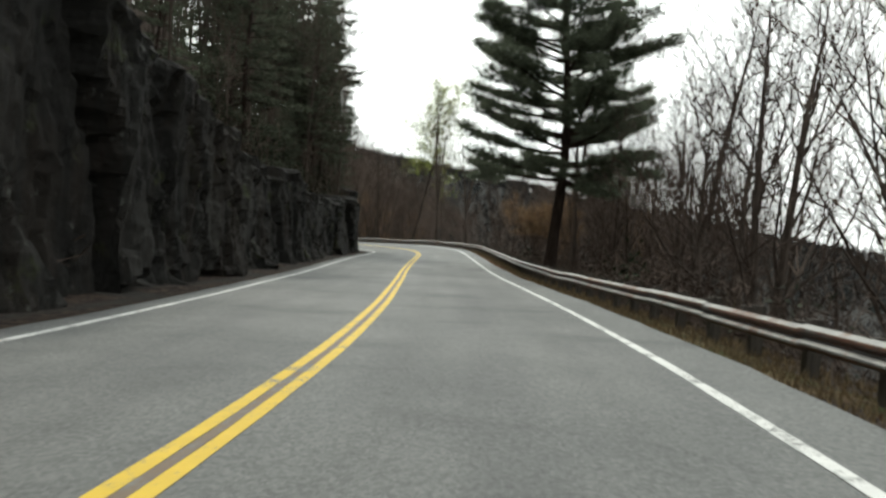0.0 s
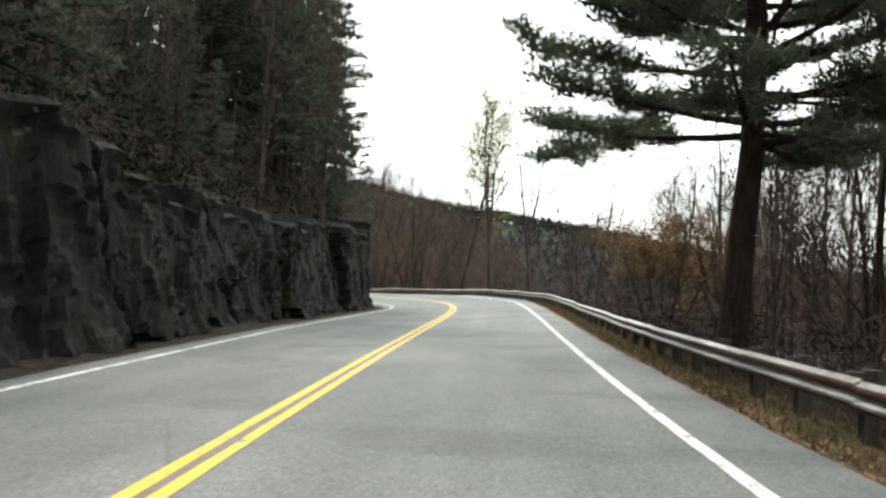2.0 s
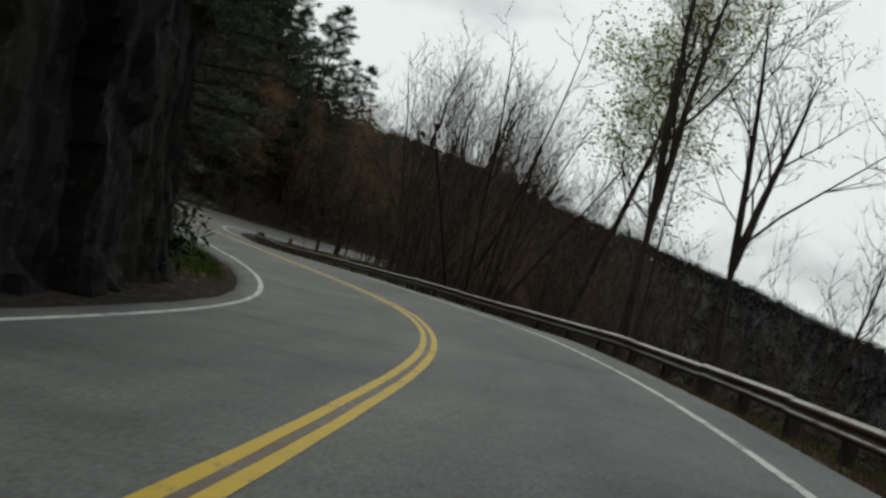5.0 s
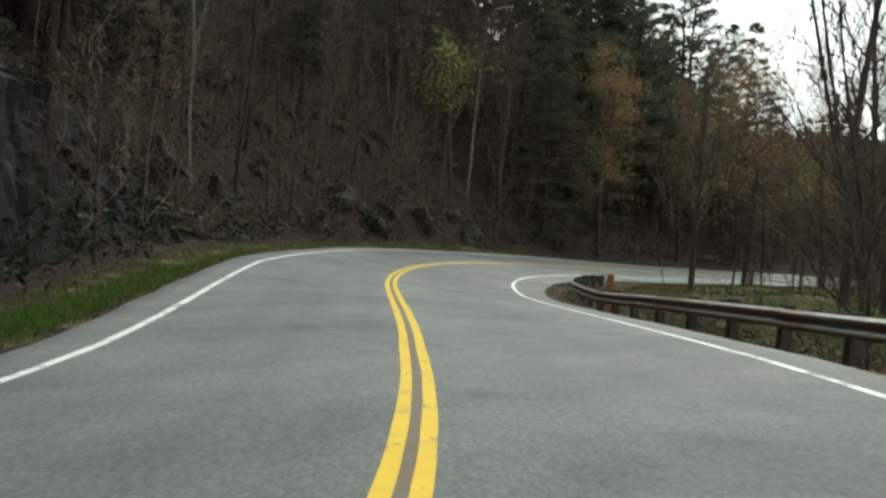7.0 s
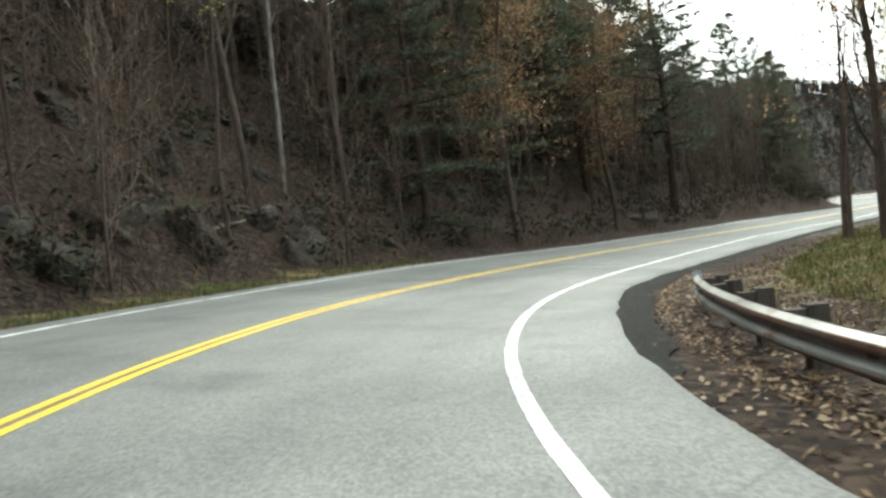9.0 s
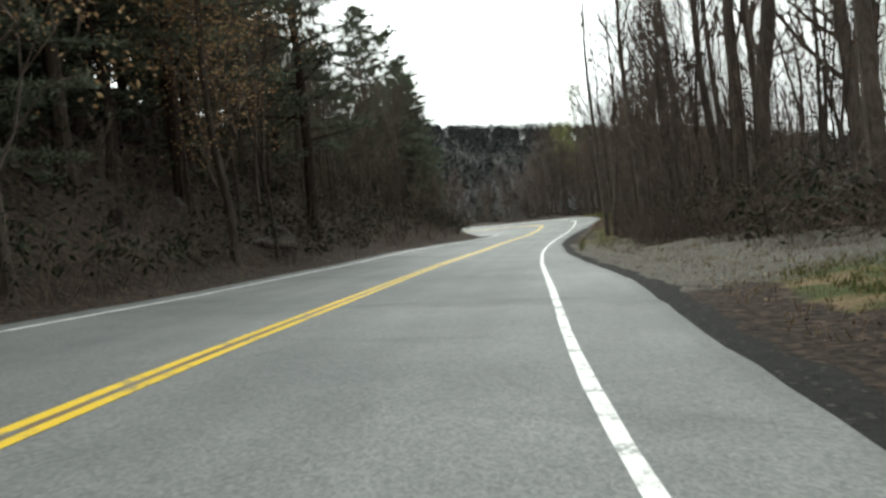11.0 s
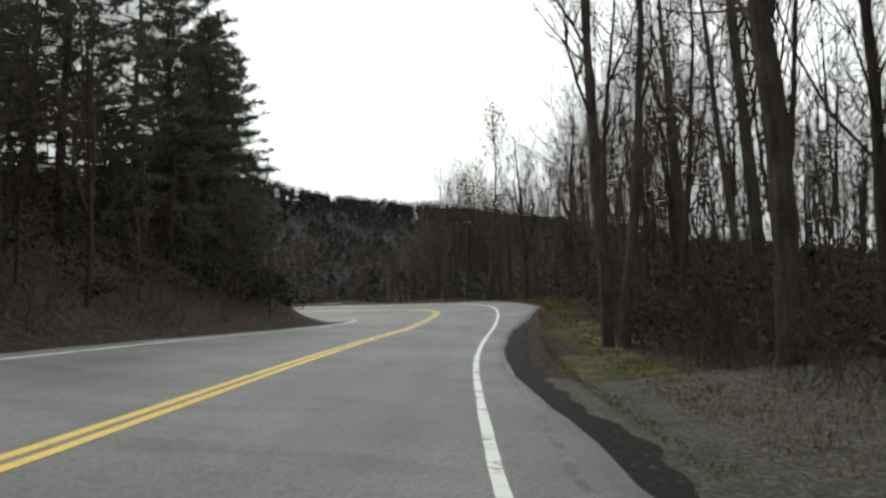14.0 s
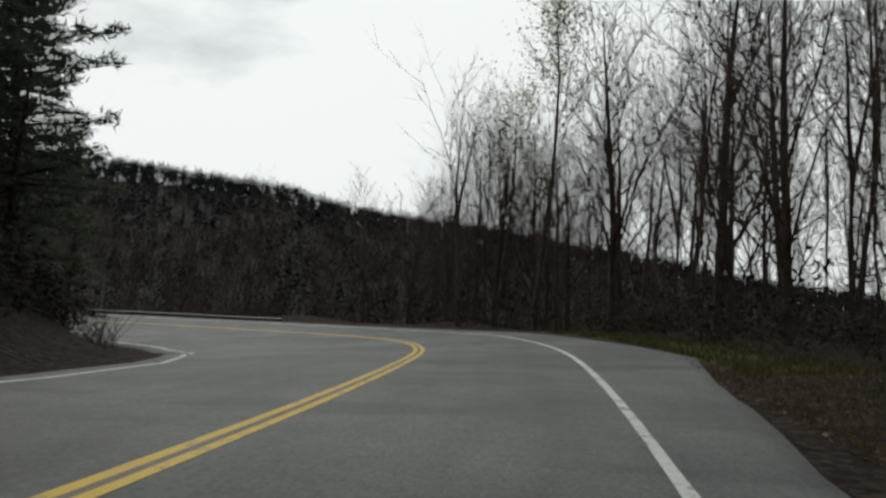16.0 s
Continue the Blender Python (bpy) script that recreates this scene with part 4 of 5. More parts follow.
    if base == "stout":
        tr, tw, _ = bare_meshes(seed, 21.0, rnd.uniform(0.28, 0.36), rnd.uniform(0.18, 0.3), (25, 55), twigs=3, limbs=18, reach=0.42)
        return tree_thing("hardwood_tree", "stout leafless hardwood tree with spreading limbs", "tree", tr, [("crown", tw, TWIG)], BARK)
    if base == "pine":
        tr, nd = pine_meshes(seed, 18.0, 0.22, 21, rnd.uniform(0.10, 0.2), 4.4, 8, 8, 0.36, sparse=0.14)
        return tree_thing("pine_tree", "dark green pine tree with layered boughs", "tree", tr, [("crown", nd, NEEDLE)], PINE_BARK)
    if base == "hemlock":
        tr, nd = pine_meshes(seed, 13.0, 0.15, 19, 0.05, 3.3, 9, 9, 0.30, -0.22, 0.08)
        return tree_thing("hemlock_tree", "dense dark evergreen tree with drooping boughs", "tree", tr, [("crown", nd, NEEDLE)], PINE_BARK)
    if base in ("russet", "spring", "brownleaf"):
        h = {"russet": 9.0, "spring": 13.0, "brownleaf": 7.0}[base]
        tr, tw, tips = bare_meshes(seed, h, 0.11 if base != "brownleaf" else 0.06, 0.5 if base == "spring" else 0.12, (25, 55), twigs=1, sub=1 if base == "brownleaf" else 2, lead=1, limbs=18 if base == "spring" else 14, reach=0.36 if base == "spring" else 0.5, lift=0.16, bough=3, whip=base == "brownleaf")
        lf = Build()
        keep = [t for t in tips if rnd.random() < {"russet1": 0.8, "russet2": 0.7, "spring1": 0.8, "spring2": 0.2}.get(kind, 0.6)]
        leaf_cloud(lf, keep, rnd, {"russet": 26, "spring": 13, "brownleaf": 6}[base], {"russet": 0.05, "spring": 0.078, "brownleaf": 0.045}[base], {"russet": 0.28, "spring": 0.36, "brownleaf": 0.3}[base])
        lab = {"russet": ("russet_leaved_tree", "small tree holding orange-brown leaves", ORANGE), "spring": ("budding_tree", "tree with pale yellow-green young leaves", SPRING), "brownleaf": ("brown_leaved_sapling", "sapling holding dry brown leaves", BROWN)}[base]
        return tree_thing(lab[0], lab[1], "tree", tr, [("branchwork", tw, TWIG), ("foliage", lf, lab[2])], BARK)
    raise ValueError(kind)


def plant(kind, x, y, scale=1.0, turn=None, lean=0.0, sink=0.1):
    turn = random.uniform(0, 360) if turn is None else turn
    z = on_ground(x, y) - sink
    m = Matrix.Translation((x, y, z)) @ Matrix.Rotation(radians(lean), 4, Vector((math.cos(turn), math.sin(turn), 0))) @ Matrix.Rotation(radians(turn), 4, "Z") @ Matrix.Scale(scale, 4)
    if kind not in PROTO:
        PROTO[kind] = prototype(kind)
        PROTO[kind].matrix_basis = Matrix.Translation((x, y, z)) @ Matrix.Rotation(radians(turn), 4, "Z")
    else:
        copy_thing(PROTO[kind], m)
    PLACED.setdefault(kind.rstrip("0123456789"), []).append((x, y))


def clear_of_road(x, y, gap):
    s, o = station([x], [y])
    return abs(o[0]) > gap


TAKEN = []


def grove(n, s0, s1, o0, o1, kinds, scale=(0.75, 1.2), gap=1.6, bias=1.0, lean=4.0):
    """Scatter n trees between stations s0 and s1 and offsets o0 and o1."""
    made = tries = 0
    while made < n and tries < n * 12:
        tries += 1
        s, f = random.uniform(s0, s1), random.random() ** bias
        o = o0 + (o1 - o0) * f
        p = along(s, o)
        if not clear_of_road(p.x, p.y, min(abs(o0), 6.2)):
            continue
        if any((p.x - a) ** 2 + (p.y - b) ** 2 < gap * gap for a, b in TAKEN):
            continue
        TAKEN.append((p.x, p.y))
        names, weights = zip(*kinds)
        k = random.choices(names, weights)[0]
        plant(k, p.x, p.y, random.uniform(*scale), None, random.uniform(0, lean))
        made += 1


random.seed(11)


# the large white pine behind the rail
def build_big_pine():
    tr, nd = pine_meshes(5, 25.0, 0.29, 31, 0.205, 5.7, 26, 11, 0.28, -0.02, 0.09, True, ((7.2, 84, 7.2, 0.3), (5.6, 20, 3.6, 0.1), (5.2, 250, 3.8, 0.25), (6.0, 310, 4.2, 0.2)))
    t = tree_thing("large_pine_tree", "large old white pine with layered dark green boughs behind the rail", "tree", tr, [("crown", nd, WHITE_PINE)], PINE_BARK)
    t.matrix_basis = Matrix.Translation((3.15, 43.5, on_ground(3.15, 43.5) - 0.1)) @ Matrix.Rotation(radians(-0.2), 4, "Y") @ Matrix.Rotation(radians(40), 4, "Z")
    TAKEN.append((3.4, 43.5))


build_big_pine()

BARES = [("bare1", 3), ("bare2", 3), ("bare3", 3), ("bare4", 3), ("thin1", 2), ("thin2", 2)]
VASES = [("vase1", 3), ("vase2", 3), ("vase3", 3)]
BACKS = [("plain1", 3), ("plain2", 3), ("plain3", 3)]
SAPS = [("sapling1", 3), ("sapling2", 3), ("sapling3", 3)]
# single trees that stand out
FIRST_OF_KIND = [
    ("spring1", 30.0, 125.0, 0.8, 0), ("thin3", -7.9, 106.5, 1.0, 2), ("bare2", -41.7, 205.5, 1.1, 3), ("thin1", -30.0, 234.0, 1.0, 0), ("vase1", 20.0, 50.0, 1.0, 0),
    ("vase2", 22.0, 30.0, 1.0, 0), ("vase3", 13.6, 27.8, 1.2, 2), ("bare1", 4.9, 50.5, 0.95, 1), ("russet2", 12.0, 70.0, 0.8, 3), ("russet1", 9.0, 66.0, 0.8, 0),
    ("pine1", -17.6, 79.0, 1.15, 0), ("pine2", -18.4, 74.0, 1.2, 0), ("hemlock1", -15.6, 72.5, 1.0, 0), ("spring2", -70.0, 131.0, 1.0, 0), ("stout1", -20.4, 214.0, 0.8, 2),
    ("stout2", -33.6, 184.5, 0.9, 2),
]
EARLY_TREES = [
    ("vase2", 11.7, 35.8, 1.35, 2), ("vase1", 8.4, 36.7, 1.15, 3), ("vase2", 9.5, 43.5, 1.0, 0), ("vase3", 10.0, 47.5, 0.9, 0), ("vase3", 8.4, 56.0, 0.9, 0), ("thin2", 6.4, 44.6, 0.75, 0), ("vase1", 8.0, 49.5, 0.75, 0), ("thin1", 6.2, 52.4, 0.6, 0), ("vase2", 10.5, 52.5, 0.8, 0),
    ("vase1", 9.5, 55.0, 1.0, 0), ("amber1", 3.0, 57.8, 1.0, 0), ("russet2", 4.4, 60.5, 0.6, 3), ("pine2", -16.3, 69.0, 1.05, 2), ("hemlock1", -17.2, 77.0, 1.0, 0),
    ("pine1", -18.9, 83.1, 1.1, 0), ("leafing1", -14.2, 122.0, 1.0, 0), ("budding1", -7.6, 98.0, 1.0, 0), ("budding2", -4.6, 104.0, 0.95, 2), ("clump1", -19.7, 115.3, 1.4, 0), ("clump2", 0.2, 88.0, 1.2, 0), ("vase2", -20.0, 127.5, 1.35, 0), ("vase3", -26.5, 125.0, 1.2, 0), ("vase2", 6.0, 76.0, 0.95, 0), ("vase3", 9.0, 84.0, 1.0, 0), ("bare1", -25.5, 126.0, 0.9, 0),
    ("clump1", -16.2, 109.9, 1.25, 0), ("clump2", -23.5, 121.0, 1.35, 0), ("vase3", -19.0, 127.0, 1.1, 0),
]
RAIL_BEND_TREES = [
    ("spring2", -53.5, 131.3, 0.85, 0), ("vase3", -30.5, 137.5, 1.4, 0),
    ("russet1", -37.0, 138.5, 1.3, 2), ("hemlock1", -55.0, 143.0, 1.2, 0), ("russet2", -34.0, 141.5, 1.15, 0), ("brownleaf1", -38.5, 142.0, 1.2, 0), ("brownleaf2", -35.5, 137.5, 1.1, 0), ("vase1", -38.9, 143.2, 0.65, 2), ("brownleaf1", -38.0, 146.8, 0.9, 0), ("vase3", -37.6, 149.6, 0.7, 0), ("spring2", -36.8, 145.2, 0.55, 0), ("russet1", -54.2, 149.0, 1.45, 2), ("russet2", -55.3, 162.2, 1.45, 2),
    ("pine2", -58.2, 165.0, 1.4, 0), ("pine1", -61.0, 150.0, 1.4, 0), ("pine2", -64.0, 158.0, 1.45, 0), ("pine1", -66.0, 164.0, 1.4, 0), ("pine2", -57.8, 157.0, 1.25, 0), ("pine1", -60.5, 170.5, 1.45, 0), ("pine2", -54.5, 171.5, 1.2, 0), ("pine2", -57.0, 176.0, 1.3, 0), ("pine1", -53.4, 178.0, 1.4, 0), ("pine1", -56.0, 184.0, 1.2, 0), ("stout1", -25.0, 186.0, 1.0, 2),
    ("pine1", -54.5, 189.0, 1.1, 0), ("stout1", -32.4, 191.5, 1.0, 2), ("pine2", -53.5, 194.5, 1.0, 0),
]
PULL_OFF_TREES = [
    ("hemlock1", -55.5, 199.0, 1.2, 0), ("hemlock1", -60.5, 214.5, 1.1, 0), ("hemlock2", -60.3, 219.5, 1.35, 0), ("hemlock1", -61.0, 222.0, 1.25, 0), ("pine2", -62.5, 220.0, 0.95, 0), ("vase3", -35.5, 222.0, 1.3, 0), ("pine1", -65.5, 223.0, 1.1, 0),
    ("hemlock1", -61.0, 224.5, 0.9, 0), ("pine1", -62.5, 227.0, 0.9, 0), ("vase1", -37.0, 227.0, 1.2, 0), ("hemlock1", -63.5, 229.5, 1.1, 0), ("pine2", -64.0, 232.0, 1.0, 0),
    ("thin1", -43.4, 238.2, 1.3, 0), ("spring2", -45.3, 250.5, 1.3, 0), ("bare3", -42.6, 231.0, 0.8, 4), ("pine1", -63.8, 236.0, 1.05, 0), ("hemlock1", -65.0, 237.0, 1.1, 0), ("vase2", -39.5, 238.0, 1.2, 0), ("pine2", -68.0, 240.0, 1.1, 0),
    ("vase3", -42.5, 243.0, 1.1, 0), ("hemlock1", -65.5, 244.0, 0.6, 0), ("pine1", -67.5, 247.0, 1.0, 0),
]
for kind, x, y, sc, ln in FIRST_OF_KIND + EARLY_TREES + RAIL_BEND_TREES + PULL_OFF_TREES:
    if clear_of_road(x, y, 6.6):
        plant(kind, x, y, sc, None, ln)
        TAKEN.append((x, y))
for kind, x, y, sc, turn in (("twin1", -42.0, 201.0, 1.0, 0), ("bare4", -41.2, 208.6, 1.25, 40), ("stout2", -40.0, 191.8, 0.95, 70), ("stout1", -36.5, 215.3, 0.9, 200)):
    plant(kind, x, y, sc, turn)
    TAKEN.append((x, y))
# downhill side before the bend
grove(24, -4, 70, 10.0, 21, VASES + [("thin1", 1)], (0.7, 1.05), 2.6)
grove(26, 0, 116, 18, 42, BACKS, (0.6, 0.85), 2.4)
grove(4, 108, 132, 9, 17, VASES, (0.5, 0.8), 2.4)
grove(9, 66, 94, 9.5, 18, VASES, (0.55, 0.9), 2.4)
grove(34, -10, 134, 7.4, 14, SAPS, (0.3, 0.6), 1.0)
grove(10, 51, 68, 9.5, 17, VASES + [("thin1", 2)], (0.5, 0.85), 1.8)
grove(14, 44, 70, 7.6, 14, SAPS, (0.6, 1.0), 0.9)
# uphill side above the rocks
grove(52, -20, 70, -6.6, -18, BARES + [("pale1", 1), ("pine1", 2), ("hemlock1", 3)], (0.7, 1.1), 1.7)
grove(30, -10, 75, -12, -32, [("pine1", 2), ("pine2", 2), ("plain1", 4), ("plain2", 3), ("hemlock2", 2)], (0.7, 1.1), 2.0)
grove(22, 62, 92, -7.0, -16, [("pine1", 3), ("pine2", 3), ("hemlock1", 3), ("bare2", 1)], (0.7, 1.0), 1.6)
grove(12, -20, 84, -7.2, -11, [("hemlock1", 2), ("hemlock2", 2)], (0.35, 0.6), 1.8)
grove(44, -10, 100, -6.4, -11, SAPS, (0.6, 1.1), 1.0)
grove(46, 88, 140, -8.6, -30, BARES + [("plain2", 5), ("pale1", 1), ("brownleaf1", 5)], (0.6, 1.05), 1.7)
grove(12, 88, 128, -15, -30, [("hemlock1", 3), ("pine2", 3)], (0.7, 1.05), 2.0)
grove(40, 130, 205.5, -18, -34, BACKS + [("pine1", 3), ("hemlock2", 3)], (0.8, 1.1), 1.7)
grove(62, 130, 164, -6.8, -17, [("thin1", 2), ("thin2", 2), ("bare2", 2), ("pale1", 1.5), ("pale2", 1), ("plain1", 5), ("brownleaf1", 6), ("brownleaf2", 5)], (0.6, 1.05), 1.4)
grove(26, 130, 164, -13, -30, [("hemlock1", 2), ("hemlock2", 2), ("pine2", 2), ("plain2", 3)], (0.7, 1.1), 1.8)
grove(36, 162, 192, -10.0, -24, [("bare1", 3), ("hemlock1", 4), ("hemlock2", 3), ("pine2", 4), ("pine1", 3), ("brownleaf1", 2)], (0.7, 1.1), 1.6)
grove(8, 185, 222, -9.5, -20, [("plain1", 3), ("plain2", 3), ("bare1", 2), ("pine1", 2)], (0.9, 1.2), 1.5)
grove(18, 229.5, 267.5, -10.5, -26, BARES + [("pine1", 4), ("hemlock1", 6)], (0.55, 0.95), 1.7)
grove(30, 176, 226, -6.6, -10.5, [("bare3", 3), ("thin2", 3), ("plain1", 3), ("brownleaf1", 5), ("brownleaf2", 5)], (0.55, 0.95), 1.5)
grove(46, 190, 231.5, -9.5, -26, [("bare3", 4), ("thin2", 4), ("pine1", 5), ("pine2", 5), ("hemlock1", 4), ("hemlock2", 3)], (0.55, 0.95), 1.8)
grove(40, 96, 231.5, -6.4, -12, SAPS + [("brownleaf1", 6)], (0.4, 0.9), 1.0)
grove(18, 150, 186, -11.0, -19, [("pine1", 2), ("pine2", 2)], (1.1, 1.45), 2.2)
grove(10, 96, 130, -14, -24, [("pine1", 2), ("pine2", 2)], (0.9, 1.2), 2.4)
# inside of the right-hand bend
grove(30, 118, 166, 15, 36, BARES + [("russet1", 3), ("brownleaf1", 4)], (0.6, 1.0), 2.0)
grove(22, 142, 170, 13, 26, SAPS + [("brownleaf1", 3)], (0.6, 1.1), 1.2)
# behind the gravel pull-off
grove(25, 172, 221.5, 11.0, 20, BARES + [("stout1", 3), ("stout2", 3), ("brownleaf1", 2)], (0.85, 1.2), 1.7, 1.3)
grove(26, 172, 225.5, 18.0, 40, BACKS, (0.8, 1.15), 2.0)
grove(7, 192, 222, 9.6, 13, [("stout2", 1), ("bare2", 3), ("bare1", 3)], (0.75, 1.05), 1.6)
grove(64, 170, 229.5, 10.0, 18, SAPS, (0.7, 1.4), 0.9)
# outside of the far bend
grove(40, 217.5, 266, 9.4, 21, VASES + [("bare1", 2), ("bare3", 2), ("thin1", 2)] + [("spring2", 1), ("brownleaf1", 3)], (0.65, 1.05), 1.5, 1.2)
grove(44, 211.5, 270, 18, 44, BACKS, (0.75, 1.15), 1.6)
grove(120, 266, 325, 13, 50, BACKS, (0.38, 0.62), 1.5)
grove(8, 266.5, 272.5, 12, 22, VASES, (0.5, 0.72), 1.5)
grove(60, 262, 320, 9, 14, SAPS, (0.6, 1.0), 0.9)
grove(70, 215, 320, 42, 90, BACKS, (0.8, 1.15), 2.4)
grove(84, 215.5, 300, 8.4, 17, SAPS, (0.6, 1.2), 0.9)
grove(18, 222, 268, 9.6, 19, VASES + [("bare1", 2), ("brownleaf1", 2)], (0.7, 1.1), 1.2)
grove(30, 267.5, 335.5, -8, -40, BARES + [("hemlock1", 3)], (0.5, 0.8), 2.0)


# ---- brush, litter and far woods ----
def build_brush():
    b = Build()
    rnd = random.Random(21)
    zones = [(-14, 118, 6.6, 15, 420), (-10, 144, -6.8, -20, 420), (130, 230.5, -6.2, -18, 620), (142, 169, 14, 26, 90), (169, 221.5, 9.5, 24, 380), (188, 228, 8.5, 13, 300), (217.5, 305.5, 8.0, 24, 420), (229.5, 267.5, -10, -20, 120)]
    for s0, s1, o0, o1, n in zones:
        for _ in range(n):
            o = o0 + (o1 - o0) * rnd.random() ** 1.3
            p = along(rnd.uniform(s0, s1), o)
            if not clear_of_road(p.x, p.y, 5.9):
                continue
            z = on_ground(p.x, p.y)
            hh = rnd.uniform(0.7, 3.0 if o < 0 or p.y > 170 else 1.9)
            for k in range(rnd.randint(4, 7)):
                d = Vector((rnd.gauss(0, 0.45), rnd.gauss(0, 0.45), 1)).normalized()
                a = Vector((p.x + rnd.gauss(0, 0.3), p.y + rnd.gauss(0, 0.3), z - 0.05))
                h = hh * rnd.uniform(0.5, 1.1)
                w = d.orthogonal().normalized() * 0.012
                m, t = a + d * h * 0.5, a + d * h + Vector((rnd.gauss(0, 0.2), rnd.gauss(0, 0.2), 0)) * h * 0.5
                b.add([tuple(a - w), tuple(a + w), tuple(m + w * 0.6), tuple(m - w * 0.6), tuple(t)], [(0, 1, 2, 3), (3, 2, 4)])
                for q in range(3):
                    d2 = side_way(d, rnd, 25, 60)
                    st = a.lerp(m, rnd.uniform(0.4, 1.0)) if q < 2 else m.lerp(t, 0.5)
                    l2 = h * rnd.uniform(0.25, 0.5)
                    w2 = d2.orthogonal().normalized() * 0.008
                    b.add([tuple(st - w2), tuple(st + w2), tuple(st + d2 * l2)], [(0, 1, 2)])
    ob = new("brush", b.mesh("brush", TWIG))
    tagged(ob, "tangle of leafless brown undergrowth twigs below the trees", "undergrowth", kind="stuff")


def build_litter(name, label, zones, mat, size, tall=0.0, seed=31):
    b = Build()
    rnd = random.Random(seed)
    for s0, s1, o0, o1, n in zones:
        ss = [rnd.uniform(s0, s1) for _ in range(n)]
        oo = [o0 + (o1 - o0) * rnd.random() ** 1.4 for _ in range(n)]
        pp = [along(s, o) for s, o in zip(ss, oo)]
        zz = ground_height([p.x for p in pp], [p.y for p in pp])
        for p, z in zip(pp, zz):
            q = Vector((p.x, p.y, z + 0.01))
            if tall:
                for _ in range(4):
                    d = Vector((rnd.gauss(0, 0.4), rnd.gauss(0, 0.4), 1)).normalized()
                    h = tall * rnd.uniform(0.5, 1.3)
                    w = d.orthogonal().normalized()
                    w.rotate(Matrix.Rotation(rnd.uniform(0, 6.28), 3, d))
                    w *= size
                    a = q + Vector((rnd.gauss(0, 0.06), rnd.gauss(0, 0.06), -0.02))
                    b.add([tuple(a - w), tuple(a + w), tuple(a + d * h)], [(0, 1, 2)])
            else:
                u = Vector((rnd.uniform(-1, 1), rnd.uniform(-1, 1), rnd.uniform(-0.35, 0.45))).normalized() * size * rnd.uniform(0.6, 1.4)
                w = u.cross(Vector((0, 0, 1))).normalized() * u.length * 0.55 + Vector((0, 0, rnd.uniform(-0.3, 0.3) * size))
                c = q + Vector((0, 0, 0.015))
                b.add([tuple(c - u), tuple(c + w), tuple(c + u), tuple(c - w)], [(0, 1, 2, 3)])
    tagged(new(name, b.mesh(name, mat)), label, "ground cover", kind="stuff")


def build_thicket():
    """Low dark evergreen shrubs and dead twig masses between the trees."""
    rnd = random.Random(77)
    green, dead = Build(), Build()
    zones = [(-16, 100, -6.2, -14, 1500, 0.6), (96, 231.5, -6.3, -22, 2000, 0.45), (226, 275, -6.5, -18, 1500, 0.5), (-14, 117, 7.0, 22, 3300, 0.05), (142, 172, 14, 30, 260, 0.1), (164, 227.5, 10, 26, 2200, 0.12), (211.5, 315.5, 8.0, 28, 2200, 0.15)]
    for s0, s1, o0, o1, n, part_green in zones:
        ss = [rnd.uniform(s0, s1) for _ in range(n)]
        oo = [o0 + (o1 - o0) * rnd.random() ** 1.2 for _ in range(n)]
        pp = [along(s, o) for s, o in zip(ss, oo)]
        zz = ground_height([p.x for p in pp], [p.y for p in pp])
        st_, off = station([p.x for p in pp], [p.y for p in pp])
        for p, z, of, s_ in zip(pp, zz, off, st_):
            if abs(of) < 6.1 or (205 < s_ < 290 and of < 0 and -of < np.interp(s_, *ROCK_AT) + 2.0):
                continue
            r, h = rnd.uniform(0.5, 1.4), rnd.uniform(0.6, (3.4 if s_ > 160 else 2.8 if s_ < 72 else 1.9) if of > 0 else 2.6)
            isgreen = rnd.random() < part_green
            b = green if isgreen else dead
            for _ in range(34 if isgreen else 24):
                u = Vector((rnd.gauss(0, 1), rnd.gauss(0, 1), rnd.gauss(0, 0.7))).normalized()
                c = Vector((p.x + u.x * r * rnd.uniform(0.3, 1), p.y + u.y * r * rnd.uniform(0.3, 1), z + h * (0.5 + 0.5 * u.z * rnd.uniform(0.3, 1))))
                d = Vector((rnd.gauss(0, 1), rnd.gauss(0, 1), rnd.gauss(0.2, 0.8))).normalized()
                w = d.orthogonal().normalized()
                w.rotate(Matrix.Rotation(rnd.uniform(0, 6.28), 3, d))
                if isgreen:
                    l, k = rnd.uniform(0.09, 0.17), rnd.uniform(0.035, 0.06)
                    b.add([tuple(c - d * l), tuple(c + w * k), tuple(c + d * l), tuple(c - w * k)], [(0, 1, 2, 3)])
                else:
                    l, k = rnd.uniform(0.3, 0.9), rnd.uniform(0.006, 0.018)
                    b.add([tuple(c - d * l * 0.5 - w * k), tuple(c - d * l * 0.5 + w * k), tuple(c + d * l * 0.5)], [(0, 1, 2)])
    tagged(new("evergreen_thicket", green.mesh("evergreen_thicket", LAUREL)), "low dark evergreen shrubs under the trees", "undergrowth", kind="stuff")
    tagged(new("dead_twig_thicket", dead.mesh("dead_twig_thicket", TWIG)), "dense dead brown twigs between the trunks", "undergrowth", kind="stuff")


